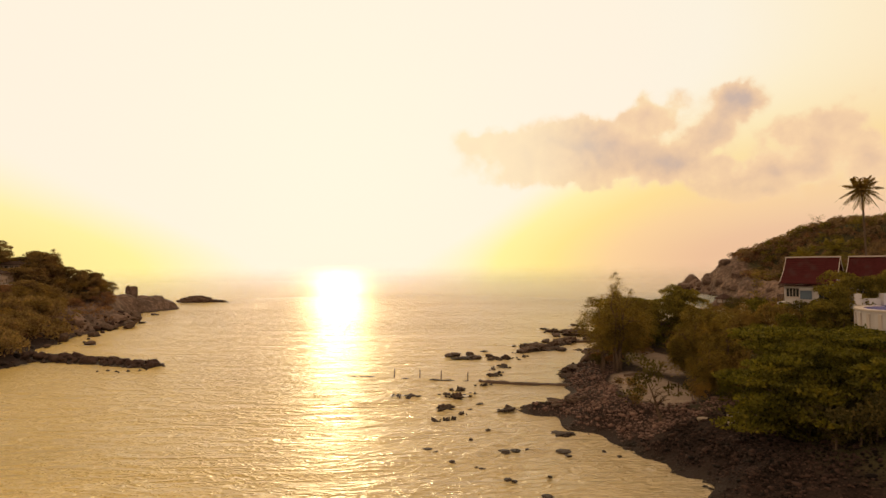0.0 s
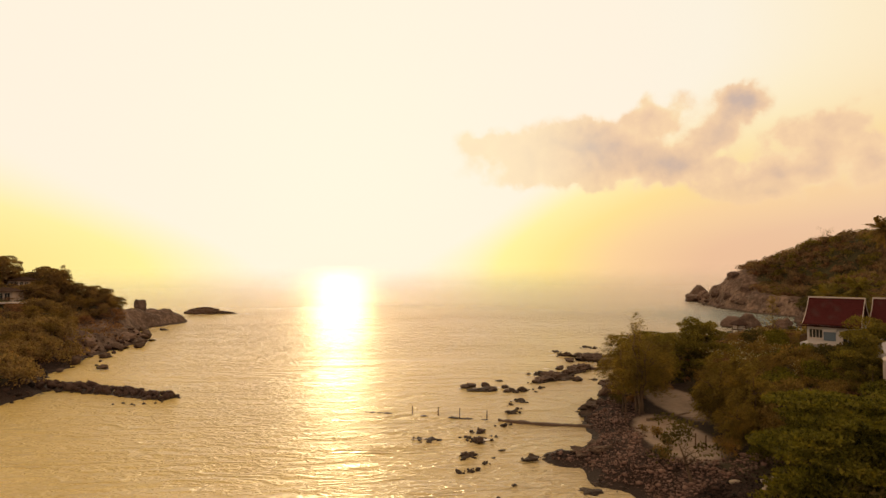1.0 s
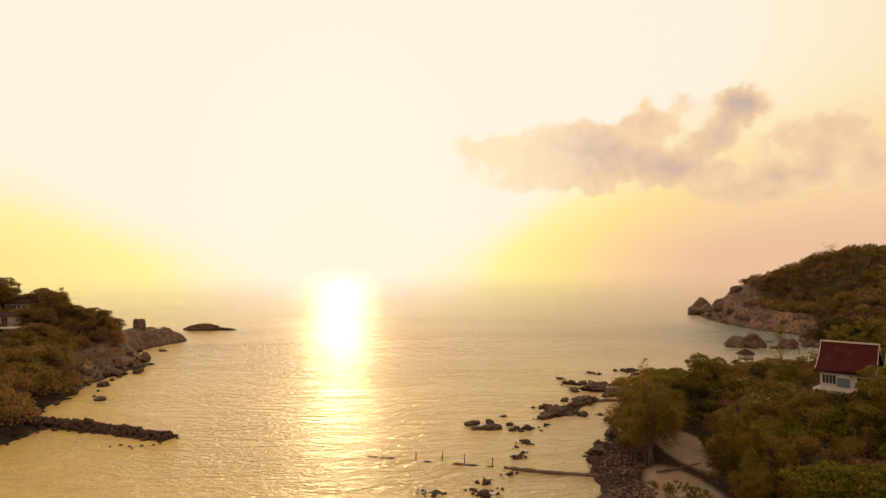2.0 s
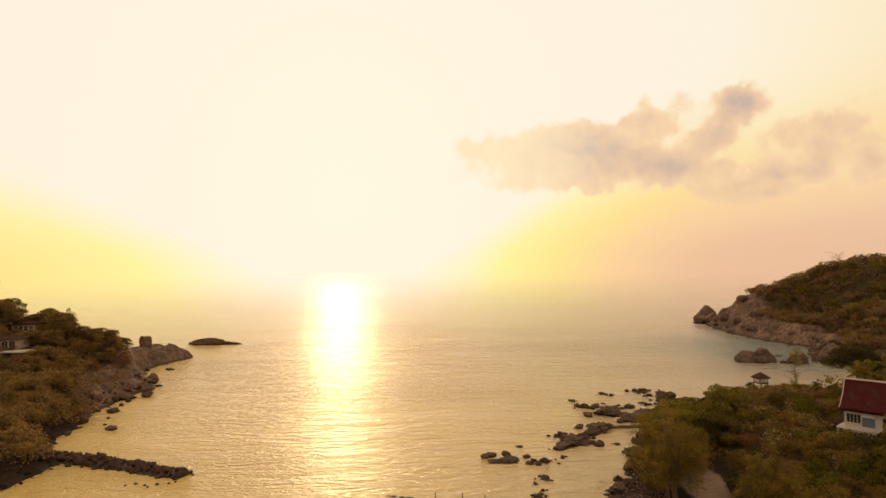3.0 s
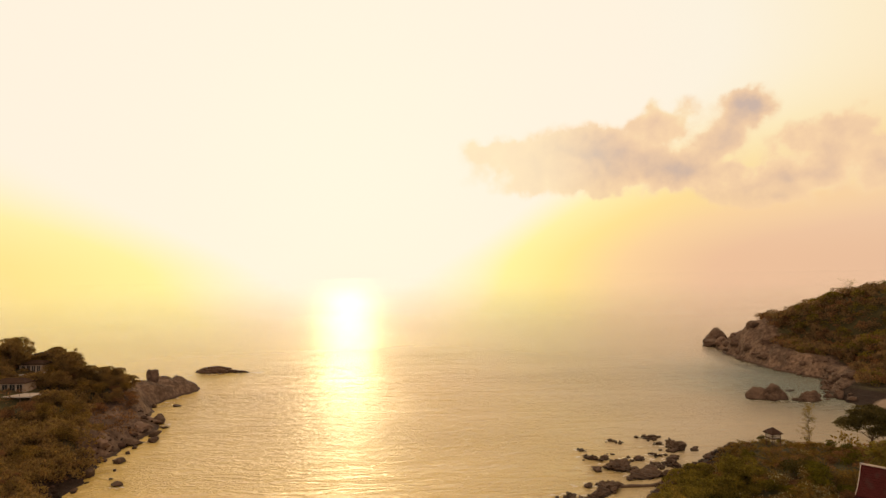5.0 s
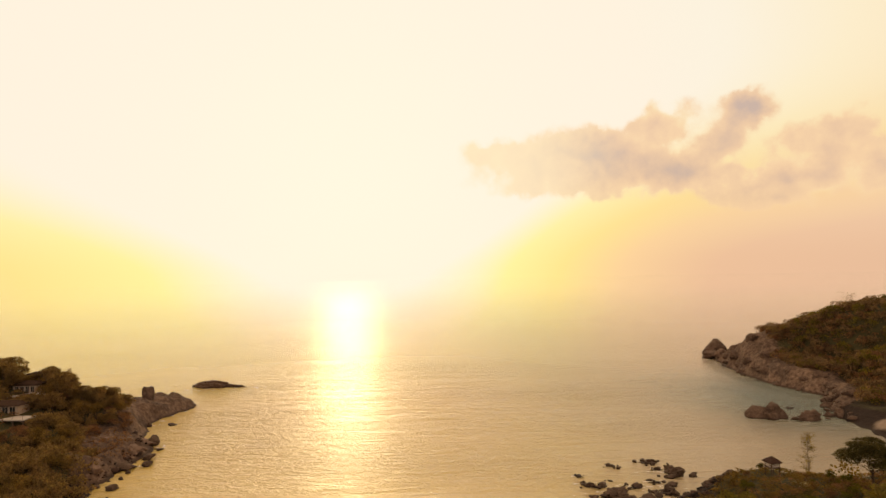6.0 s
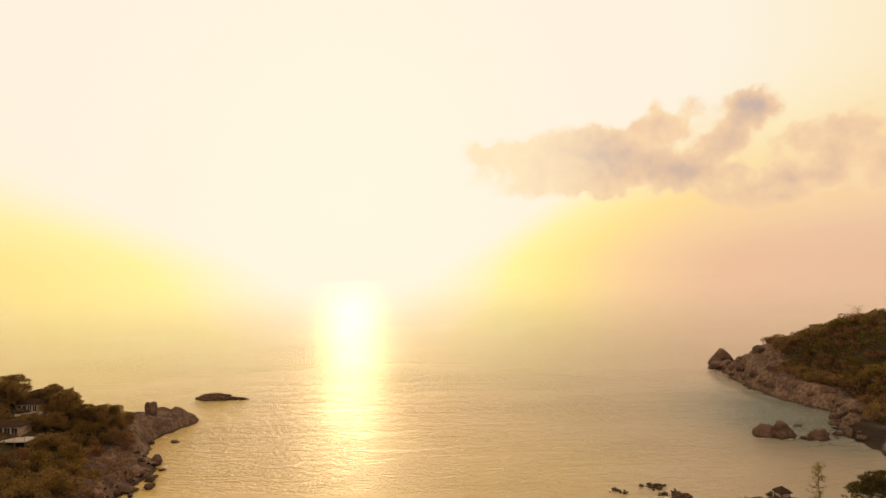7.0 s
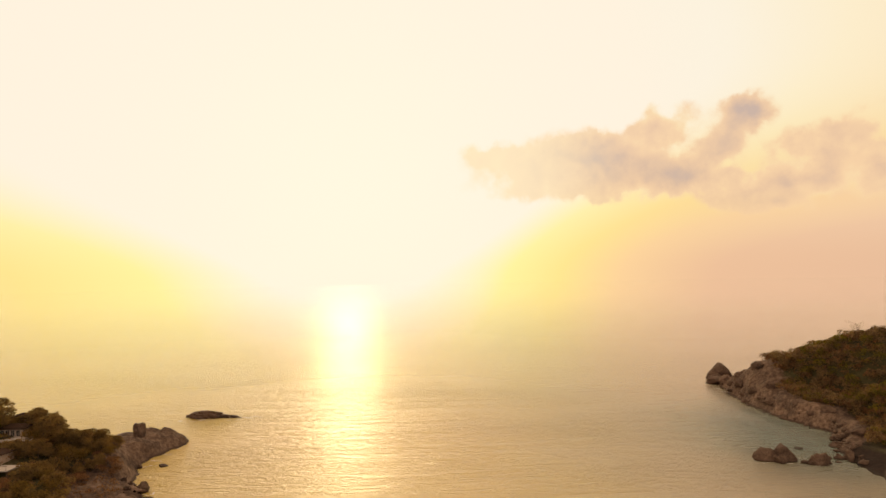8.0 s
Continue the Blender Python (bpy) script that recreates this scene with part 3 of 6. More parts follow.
def build_ground():
    xs = np.arange(-330, 331, 1.4)
    ys = np.arange(-130, 331, 1.4)
    gx, gy = np.meshgrid(xs, ys)
    gz = land(gx, gy)
    nx, ny = len(xs), len(ys)
    verts = np.stack([gx, gy, gz], -1).reshape(-1, 3)
    i = (np.arange(ny - 1)[:, None] * nx + np.arange(nx - 1)[None]).ravel()
    faces = np.stack([i, i + 1, i + nx + 1, i + nx], -1)
    keep = verts[faces][:, :, 2].max(1) > -1.0
    me = mesh_of("ground", verts.tolist(), faces[keep].tolist(), GROUND, True)
    flat = shore_distance(verts[:, 0], verts[:, 1])
    stone = cliff(verts[:, 0], verts[:, 1], flat) + 0.5 * fbm(verts * 0.12, 3, 31)
    me.attributes.new("stone", "FLOAT", "POINT").data.foreach_set("value", stone.astype(np.float32))
    return tagged(part("ground", me), "sandy shore rising to brown soil and dry grass", "ground", kind="structure")


def waves(x, y):
    """Height of the small waves that run into the bay."""
    rng = np.random.RandomState(12)
    z = 0.0 * x
    cell = 0.36 + 0.0032 * np.clip(y - 24, 0, None)
    for k in range(60):
        length = 0.9 + 2.6 * rng.rand() ** 1.7
        turn_ = radians(rng.normal(-6, 18))
        kx, ky = 2 * math.pi / length * math.sin(turn_), 2 * math.pi / length * math.cos(turn_)
        fit_ = np.clip((length / cell - 2.4) / 1.6, 0, 1)
        z = z + 0.0085 * length / (2 * math.pi) * fit_ * np.sin(kx * x + ky * y + rng.uniform(0, 6.28))
    # a low long-crested swell
    for k in range(7):
        length = rng.uniform(3.2, 7.5)
        turn_ = radians(rng.normal(-6, 9))
        kx, ky = 2 * math.pi / length * math.sin(turn_), 2 * math.pi / length * math.cos(turn_)
        fit_ = np.clip((length / cell - 2.4) / 1.6, 0, 1)
        z = z + 0.017 * length / (2 * math.pi) * fit_ * np.sin(kx * x + ky * y + rng.uniform(0, 6.28) + 0.8 * np.sin(0.05 * x + k))
    p = np.stack([x, y, 0 * x], -1)
    gust = np.clip(0.85 + 1.6 * fbm(p * 0.03, 3, 41), 0.35, 1.5)
    # calmer behind the reef and in the near shallows
    lee = 1 - 0.65 * np.exp(-(((x - 17) / 9) ** 2) - ((y - 85) / 26) ** 2)
    z = z * gust * lee
    # slow wavelets bending round the shallows off the beach
    turned = np.degrees(np.arctan2(y - 57, x + 6))
    reach_ = np.hypot(x + 6, y - 57)
    for ring, a0, a1 in ((13.2, -60, -13), (16.0, -42, -13), (17.2, -60, -44)):
        z = z + 0.15 * np.exp(-(((reach_ - ring - 0.15 * np.sin(turned / 5)) / 0.34) ** 2)) * np.clip(np.minimum(turned - a0, a1 - turned) / 5, 0, 1)
    return z


def build_sea():
    ys = [24.0]
    while ys[-1] < 330:
        ys.append(ys[-1] + 0.36 + 0.0032 * (ys[-1] - 24))
    ys = np.array(ys)
    us = np.linspace(-1, 1, 680)
    gy, gu = np.meshgrid(ys, us, indexing="ij")
    gx = gu * (30 + 0.80 * gy)
    edge = np.clip((1 - np.abs(gu)) / 0.06, 0, 1) * np.clip((gy - 24) / 4, 0, 1) * np.clip((330 - gy) / 90, 0, 1)
    gz = waves(gx, gy) * edge
    ny, nx = gx.shape
    verts = np.stack([gx, gy, gz], -1).reshape(-1, 3)
    i = (np.arange(ny - 1)[:, None] * nx + np.arange(nx - 1)[None]).ravel()
    faces = np.stack([i, i + 1, i + nx + 1, i + nx], -1).tolist()
    rim = list(range(0, nx)) + [k * nx + nx - 1 for k in range(1, ny)] + [(ny - 1) * nx + k for k in range(nx - 2, -1, -1)] + [k * nx for k in range(ny - 2, 0, -1)]
    # the open sea beyond, out to the horizon
    r, n = 4900.0, len(rim)
    centre = np.array([0.0, 150.0])
    first = len(verts)
    d = verts[rim, :2] - centre
    d /= np.linalg.norm(d, axis=1, keepdims=True)
    outer = np.concatenate([d * r, np.zeros((n, 1))], 1)
    verts = np.concatenate([verts, outer])
    faces += [(rim[k], first + k, first + (k + 1) % n, rim[(k + 1) % n]) for k in range(n)]
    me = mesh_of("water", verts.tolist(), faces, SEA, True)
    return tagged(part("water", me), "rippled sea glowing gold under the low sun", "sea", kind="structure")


build_ground()
build_sea()


# ---- rocks ----
def rock_mesh(name, seed, sx, sy, sz, mat, level=3, jag=0.35, flat=0.0, peak=0.0, block=1.0):
    """A boulder about sx by sy by sz metres, its foot buried below its origin."""
    bm = bmesh.new()
    bmesh.ops.create_icosphere(bm, subdivisions=level, radius=1.0)
    co = np.array([v.co[:] for v in bm.verts])
    co = np.sign(co) * np.abs(co) ** block
    rng = np.random.RandomState(seed)
    # worn flat faces
    for _ in range(13):
        nrm = rng.normal(size=3)
        nrm /= np.linalg.norm(nrm)
        reach_ = rng.uniform(0.45, 0.8)
        over = np.maximum(co @ nrm - reach_, 0)
        co -= 0.9 * over[:, None] * nrm
    co *= (1 + jag * (2.2 * fbm(co * 1.8 + seed * 3.1, 4, seed) + 1.7 * (0.25 - np.abs(fbm(co * 3.2 + seed, 3, seed + 3))) + 1.3 * fbm(co * 8 + seed, 2, seed + 6)))[:, None]
    co -= (co.max(0) + co.min(0)) / 2 * np.array([1, 1, 0])
    size = co.max(0) - co.min(0)
    co[:, :2] *= np.array([sx, sy]) / size[:2]
    z = co[:, 2]
    z = (z - z.min()) / (z.max() - z.min())
    co[:, 2] = (z * 1.45 - 0.45) * sz
    if peak:
        co[:, :2] *= (1 - peak * np.clip(z * 1.45 - 0.45, 0, 1) ** 1.1)[:, None]
    if flat:
        co[:, 2] = np.minimum(co[:, 2], sz * (1 - flat) + 0.15 * (co[:, 2] - sz * (1 - flat)))
    for v, c in zip(bm.verts, co):
        v.co = c
    me = bpy.data.meshes.new(name)
    bm.to_mesh(me)
    bm.free()
    me.materials.append(mat)
    me.polygons.foreach_set("use_smooth", np.full(len(me.polygons), jag < 0.4))
    return me


SEEDS = iter(range(100, 5000))


SMALL_SEEDS = iter(range(6000, 9000))


def rock(name, x, y, wide, tall, label, group, mat=None, deep=None, base=None, turn=None, level=3, jag=0.3, flat=0.0, sink=0.0, peak=0.0, block=1.0):
    seed = next(SMALL_SEEDS if wide < 1.45 and level == 2 else SEEDS)
    level = 4 if level == 3 and wide > 2.2 else level
    me = rock_mesh(name, seed, wide, deep or wide * (0.7 + 0.5 * ((seed * 7) % 10) / 10), max(tall, 0.15) + sink, mat or REEF, level, jag, flat, peak, block)
    ob = part(name, me)
    ob.matrix_basis = pose(x, y, (0.0 if base is None else base) - sink, 0, 0, (seed * 37) % 360 if turn is None else turn)
    return tagged(ob, label, "rock", group)


REEF_NORTH = [(28.2, 138.1, 2.0, 0.7), (29.8, 136.5, 1.1, 0.8), (36.9, 140.2, 3.0, 1.2), (37.8, 135.6, 1.6, 0.8), (39.5, 132.2, 4.6, 2.6), (20.3, 131.7, 1.5, 0.5), (21.3, 126.0, 3.4, 1.3),
              (25.2, 119.6, 5.3, 2.1), (30.2, 125.1, 2.7, 0.9), (29.4, 115.5, 6.5, 2.0), (34.6, 127.4, 2.3, 0.8), (36.0, 122.8, 5.5, 1.7), (20.6, 109.0, 4.7, 1.9), (13.3, 105.6, 2.8, 0.8),
              (15.0, 101.3, 4.6, 1.6), (21.4, 100.1, 0.9, 0.4), (11.5, 97.9, 1.3, 0.8), (26.0, 128.6, 1.2, 0.4), (32.6, 122.0, 1.8, 0.8), (17.6, 105.2, 3.0, 1.2)]
REEF_MID = [(3.4, 93.0, 4.2, 0.7), (8.8, 92.0, 2.5, 1.0), (5.6, 99.4, 1.1, 0.4), (11.5, 93.8, 1.1, 0.5), (7.7, 85.0, 1.5, 0.6), (6.3, 82.6, 0.9, 0.5), (5.9, 78.7, 1.3, 0.6), (6.8, 80.6, 0.7, 0.4),
            (1.6, 70.0, 1.4, 0.7), (1.3, 66.4, 1.6, 1.0), (0.0, 67.3, 0.9, 0.4), (3.1, 67.7, 0.7, 0.45), (-0.3, 61.1, 1.5, 0.9), (-0.9, 56.5, 0.8, 0.45), (0.1, 56.9, 0.8, 0.4), (0.7, 57.3, 0.6, 0.4),
            (1.5, 59.0, 0.6, 0.4), (-4.2, 66.6, 1.6, 0.5), (-5.3, 67.0, 1.1, 0.35), (6.1, 60.2, 1.3, 0.75), (4.3, 72.6, 1.1, 0.5)]
SHALLOWS = [(-1.3, 47.8, 0.6, 0.15), (-0.7, 47.2, 0.4, 0.15), (0.6, 44.9, 0.5, 0.15), (4.6, 47.2, 0.9, 0.25), (5.5, 47.3, 0.7, 0.2), (6.4, 47.5, 0.4, 0.15), (9.9, 51.6, 1.9, 0.4), (9.1, 47.1, 0.9, 0.2),
            (9.2, 46.0, 0.5, 0.15), (2.7, 43.2, 0.5, 0.15), (2.3, 43.5, 0.3, 0.12), (4.3, 41.1, 0.5, 0.15), (4.7, 40.8, 0.4, 0.12), (7.2, 41.5, 0.3, 0.12), (6.5, 38.1, 0.7, 0.2), (13.0, 45.8, 0.4, 0.3),
            (2.4, 60.4, 0.5, 0.2), (3.7, 53.2, 0.4, 0.15), (2.1, 50.4, 0.3, 0.12), (12.2, 46.9, 0.35, 0.15), (3.4, 63.0, 0.7, 0.2)]
LEDGES = [(12.6, 99.0, 5.0, 1.4, 2.0, 50), (16.0, 103.0, 5.5, 1.5, 2.2, 48), (19.2, 107.0, 4.5, 1.7, 2.2, 42), (2.6, 92.6, 4.8, 0.6, 1.6, 10), (24.6, 119.8, 5.6, 1.6, 2.6, 20), (30.0, 116.2, 6.4, 1.5, 2.8, 12)]
for x, y, wide, tall, deep, turn in LEDGES:
    rock("rock", x, y, wide, tall * 0.6, "long ragged reef ledge rising from the shallows", "reef rocks off the beach", deep=deep * 1.2, turn=turn, jag=0.6)
scatter = random.Random(3)
for row, label in ((REEF_NORTH, "dark wave-worn reef rock standing in the shallows"), (REEF_MID, "dark low reef rock awash in the calm bay")):
    for x, y, wide, tall in row:
        rock("rock", x, y, wide * 1.15, tall * 0.72, label, "reef rocks off the beach", jag=0.7, sink=0.15 + 0.35 * tall, block=0.8)
        for _ in range(5 if wide > 1.2 else 2):
            a_, r_ = scatter.uniform(0, 6.28), wide * scatter.uniform(0.6, 1.0)
            size = min(wide * scatter.uniform(0.15, 0.5), 1.6)
            rock("rock", x + r_ * math.cos(a_), y + r_ * math.sin(a_) * 0.7, size, size * 0.42, "small broken stone beside the reef", "stones in the shallows", level=2, jag=0.5)
for x, y, wide, tall in SHALLOWS:
    rock("rock", x, y, wide * 1.2, tall * 0.7, "small dark stone just breaking the shallow water", "stones in the shallows", level=2 if wide < 1.45 else 3, jag=0.65)
for x, y, wide, tall, deep, turn in [(9.4, 61.0, 4.4, 0.4, 1.7, -8), (12.6, 58.4, 5.2, 0.5, 2.4, -55), (11.6, 53.2, 2.8, 0.32, 1.0, -20), (10.2, 51.0, 2.0, 0.26, 0.8, -20), (15.6, 77.6, 4.4, 0.6, 2.6, 5), (18.4, 79.2, 3.6, 0.7, 2.4, 10)]:
    rock("rock", x, y, wide, tall, "flat brown rock shelf running into the water", "rock shelves on the beach", deep=deep, turn=turn, jag=0.5, sink=0.3)
rock("rock", 20.0, 88.0, 3.0, 2.0, "pointed brown boulder at the water's edge", "shore boulders", REEF, jag=0.35, peak=0.7)
for x, y, wide, tall in [(16.6, 79.5, 3.4, 0.9), (18.2, 81.8, 2.4, 1.1), (17.2, 84.0, 1.6, 0.9), (22.5, 94.0, 3.6, 1.7), (25.6, 101.5, 4.2, 2.0), (30.5, 108.5, 4.6, 2.3), (33.6, 113.5, 5.0, 2.4),
                         (9.2, 61.2, 3.2, 0.5), (11.2, 60.2, 3.0, 0.7), (11.6, 57.0, 2.2, 0.5), (13.2, 63.5, 2.4, 0.7), (12.6, 59.6, 2.6, 1.0), (44, 123.5, 4.2, 1.8), (47.5, 126, 4.6, 2.0), (50.5, 128, 4.0, 1.6), (46.5, 121.5, 3.6, 1.8), (54, 130.5, 4.2, 1.4)]:
    rock("rock", x, y, wide, tall * (0.6 if y < 66 else 0.85), "brown shore rock half buried in shingle", "shore boulders", jag=0.45, base=max(ground_at(x, y) - 0.3, 0))

# the two skerries and the stones between them and the far beach
rock("rock", 80.4, 180.2, 7.6, 3.2, "rounded brown granite boulder standing in the cove", "skerry boulders", GRANITE, deep=5, turn=10, jag=0.18, block=0.75, sink=1.4)
rock("rock", 84.4, 179.4, 5.4, 4.6, "tall blocky granite boulder standing in the cove", "skerry boulders", GRANITE, deep=5, turn=8, jag=0.16, block=0.55, sink=1.6, flat=0.12)
rock("rock", 82.6, 177.8, 4.2, 2.2, "rounded granite boulder leaning on its neighbour", "skerry boulders", GRANITE, deep=3.5, jag=0.3, block=0.75, sink=1.2)
rock("rock", 82.5, 178.8, 4.8, 2.9, "broken granite block between two boulders in the cove", "skerry boulders", GRANITE, deep=4, turn=40, jag=0.4, block=0.7, sink=1.2)
rock("rock", 91.8, 175.4, 7.0, 2.9, "long low granite boulder in the cove", "skerry boulders", GRANITE, deep=4, turn=5, jag=0.4, block=0.8, sink=1.0)
for x, y, wide, tall in [(94.3, 190.2, 3.4, 0.25), (88.5, 176.5, 2.0, 0.8), (97.5, 176.5, 1.4, 0.5), (99.8, 180.2, 3.2, 1.5), (102.2, 179.2, 4.2, 2.0), (104.8, 178.0, 3.6, 1.5), (107.2, 176.2, 4.4, 1.4), (101.2, 176.6, 2.0, 0.7), (109.5, 178.5, 3.8, 1.6)]:
    rock("rock", x, y, wide, tall, "low brown rock off the far cove", "cove rocks", GRANITE)
# the tip of the hill
rock("rock", 123.6, 311.0, 13.5, 7.4, "dark humped rock islet off the headland", "headland rocks", GRANITE, deep=9, turn=0, jag=0.16, peak=0.12, block=0.85)
rock("rock", 118.6, 308.0, 8.0, 3.0, "low shoulder of the humped rock islet", "headland rocks", GRANITE, deep=6, turn=0, jag=0.2)
rock("rock", 117.0, 297.0, 14.0, 3.6, "dark rock ledge joining the islet to the headland", "headland rocks", GRANITE, deep=10, turn=20)
for x, y, wide, tall, deep, turn in [(116, 288, 9, 4.2, 6, 30), (117, 277, 9, 4.0, 7, 60), (112.5, 267, 8, 3.0, 5, 80), (118, 262, 9, 3.6, 6, 70), (111.5, 252, 8, 2.6, 5, 90), (116, 247, 8, 3.2, 6, 80),
                                     (111, 238, 7, 2.4, 5, 95), (113.5, 226, 6, 2.2, 4, 100), (118, 214, 6, 2.0, 4, 120), (116, 205, 6, 1.8, 4, 40), (123, 203, 8, 2.0, 4, 10),
                                     (111, 199, 6, 1.5, 4, 20), (107, 192, 7, 1.5, 4, 30), (115, 193, 8, 1.7, 4, 10), (123, 191, 7, 1.8, 4, 0), (108, 185, 6, 1.3, 4, 20)]:
    rock("rock", x, y, wide, tall, "reddish granite slab at the foot of the hill", "headland rocks", GRANITE_PALE if y > 270 else GRANITE, deep=deep, turn=turn, jag=0.34, base=max(0.0, ground_at(x, y) - 0.5 * tall))

# west cape: dome, monolith and slabs
rock("rock", -99.5, 203.5, 18.0, 3.7, "smooth dark granite dome at the cape's tip", "cape boulders", GRANITE, deep=12, turn=-12, jag=0.14, peak=0.3)
rock("rock", -110.5, 203.0, 13.0, 3.5, "smooth dark granite dome at the cape's tip", "cape boulders", GRANITE, deep=10, turn=5, jag=0.12)
rock("rock", -102.6, 194.0, 9.0, 1.8, "rounded granite boulder on the cape", "cape boulders", GRANITE, deep=8, jag=0.12)
mono = rock_mesh("rock", 77, 3.5, 3.4, 6.6, GRANITE, 4, 0.16, block=0.6)
for v in mono.vertices:
    v.co.x *= 0.8 + 0.35 * min(max(v.co.z / 5, 0), 1)
mono_ob = part("standing_stone", mono)
mono_ob.matrix_basis = pose(-103.6, 197.0, 1.8, 0, 0, 15)
tagged(mono_ob, "tall standing granite stone on the cape", "rock", "cape boulders")
for x, y, wide, tall, deep, turn in [(-86, 157, 9, 1.0, 6, -20), (-83, 149, 8, 0.9, 5, 0), (-82, 132, 6, 0.9, 4, -30)]:
    rock("rock", x, y, wide, tall, "broad pale granite slab sloping to the sea", "cape slabs", GRANITE_PALE, deep=deep, turn=turn, jag=0.3, base=max(0.0, ground_at(x, y) - 0.75 * tall), sink=1.0)
for x, y, wide, tall in [(-82.5, 158.5, 4.0, 2.7), (-75.2, 141.7, 2.5, 1.2), (-74.5, 126.9, 2.8, 1.1), (-75.9, 132.6, 1.1, 0.7), (-67.1, 113.0, 2.1, 0.9), (-75.4, 117.9, 2.6, 1.8), (-78.2, 127.6, 1.4, 0.7),
                         (-79.0, 140.2, 4.6, 1.5), (-93.6, 178.3, 1.5, 1.3), (-87.5, 179.8, 2.6, 0.6), (-78.7, 154.5, 2.2, 0.5), (-73.0, 109.9, 1.2, 0.7), (-72.5, 121.5, 0.8, 0.4), (-70.2, 116.5, 0.7, 0.3), (-77.5, 147, 3.0, 1.4), (-76.6, 136.5, 1.4, 0.7)]:
    rock("rock", x, y, wide, tall, "dark boulder at the foot of the cape", "cape shore boulders", REEF)
rock("rock", -101.5, 240.0, 17.0, 2.9, "low dark rock islet with white wash round it", "islet rocks", GRANITE, deep=8, turn=0, jag=0.5, peak=0.3)
rock("rock", -93.5, 240.4, 13.0, 1.3, "low dark tail of the rock islet", "islet rocks", GRANITE, deep=5, turn=0, jag=0.5, peak=0.3)


# ---- buildings ----
def wall_mesh(name, x0, x1, z0, z1, y0, y1, openings, mat):
    """A wall from x0 to x1 and z0 to z1, y0 to y1 thick, with rectangular openings (x0, x1, z0, z1) cut through."""
    xs = sorted({x0, x1, *[o[0] for o in openings], *[o[1] for o in openings]})
    zs = sorted({z0, z1, *[o[2] for o in openings], *[o[3] for o in openings]})
    pieces = []
    cube = [(0, 3, 2, 1), (4, 5, 6, 7), (0, 1, 5, 4), (1, 2, 6, 5), (2, 3, 7, 6), (3, 0, 4, 7)]
    for a, b in zip(xs, xs[1:]):
        for c, d in zip(zs, zs[1:]):
            if any(o[0] <= a and b <= o[1] and o[2] <= c and d <= o[3] for o in openings):
                continue
            pieces.append(([(a, y0, c), (b, y0, c), (b, y1, c), (a, y1, c), (a, y0, d), (b, y0, d), (b, y1, d), (a, y1, d)], cube))
    return mesh_of(name, *joined(pieces), mat)


def window(parent, x0, x1, z0, z1, y, panes):
    """A framed window with upright panes, in a wall whose outer face is at y."""
    win = part("window", wall_mesh("window_frame", x0, x1, z0, z1, y + 0.04, y + 0.12,
               [(x0 + 0.06 + k * (x1 - x0 - 0.06) / panes, x0 + (k + 1) * (x1 - x0 - 0.06) / panes, z0 + 0.07, z1 - 0.07) for k in range(panes)], TRIM), parent, "white-framed window")
    for k in range(panes):
        a, b = x0 + 0.06 + k * (x1 - x0 - 0.06) / panes, x0 + (k + 1) * (x1 - x0 - 0.06) / panes
        part("pane", box_mesh("pane", (a, y + 0.07, z0 + 0.07), (b, y + 0.09, z1 - 0.07), GLASS), win)
    part("sill", box_mesh("sill", (x0 - 0.08, y - 0.08, z0 - 0.07), (x1 + 0.08, y + 0.04, z0), TRIM), win)
    return win


def gable_roof(parent, x0, x1, profile, mat, y=0.0, flare=0.25, thick=0.14):
    """A saddle roof along x. profile: (distance from the ridge line, height) from ridge to eave; the gable edge flares out towards the eave."""
    verts, faces, uvs = [], [], []
    run = 0.0
    count = len(profile)
    rows = []
    for k, (out, z) in enumerate(profile):
        if k:
            run += math.hypot(out - profile[k - 1][0], z - profile[k - 1][1])
        f = flare * (k / (count - 1)) ** 2
        rows.append((out, z, x0 - f, x1 + f, run))
    for side in (-1, 1):
        for lift in (0.0, -thick):
            first = len(verts)
            for out, z, a, b, r in rows:
                verts += [(a, y + side * out, z + lift), (b, y + side * out, z + lift)]
                uvs += [(a, r), (b, r)]
            for k in range(count - 1):
                i = first + 2 * k
                faces.append((i, i + 1, i + 3, i + 2))
        top, under = first - 2 * count, first
        for k in range(count - 1):
            for e in (0, 1):
                faces.append((top + 2 * k + e, top + 2 * k + 2 + e, under + 2 * k + 2 + e, under + 2 * k + e))
        e = 2 * (count - 1)
        faces.append((top + e, top + e + 1, under + e + 1, under + e))
    me = mesh_of("roof", verts, faces, mat)
    bm = bmesh.new()
    bm.from_mesh(me)
    bmesh.ops.recalc_face_normals(bm, faces=bm.faces[:])
    bm.to_mesh(me)
    bm.free()
    layer = me.uv_layers.new(name="tiles")
    for loop in me.loops:
        layer.data[loop.index].uv = uvs[loop.vertex_index]
    roof = part("roof", me, parent)
    part("ridge_cap", box_mesh("ridge_cap", (x0 - 0.1, y - 0.13, profile[0][1] - 0.06), (x1 + 0.1, y + 0.13, profile[0][1] + 0.1), TRIM, 0.03), roof, "pale ridge cap")
    for e in (2, 3):
        for side in (-1, 1):
            line = [(r[e] + (0.03 if e == 3 else -0.03), y + side * r[0], r[1] + 0.02) for r in rows]
            part("bargeboard", mesh_of("bargeboard", *tube(line, [0.05] * len(line), 4), TRIM), roof, "pale gable board")
    return roof


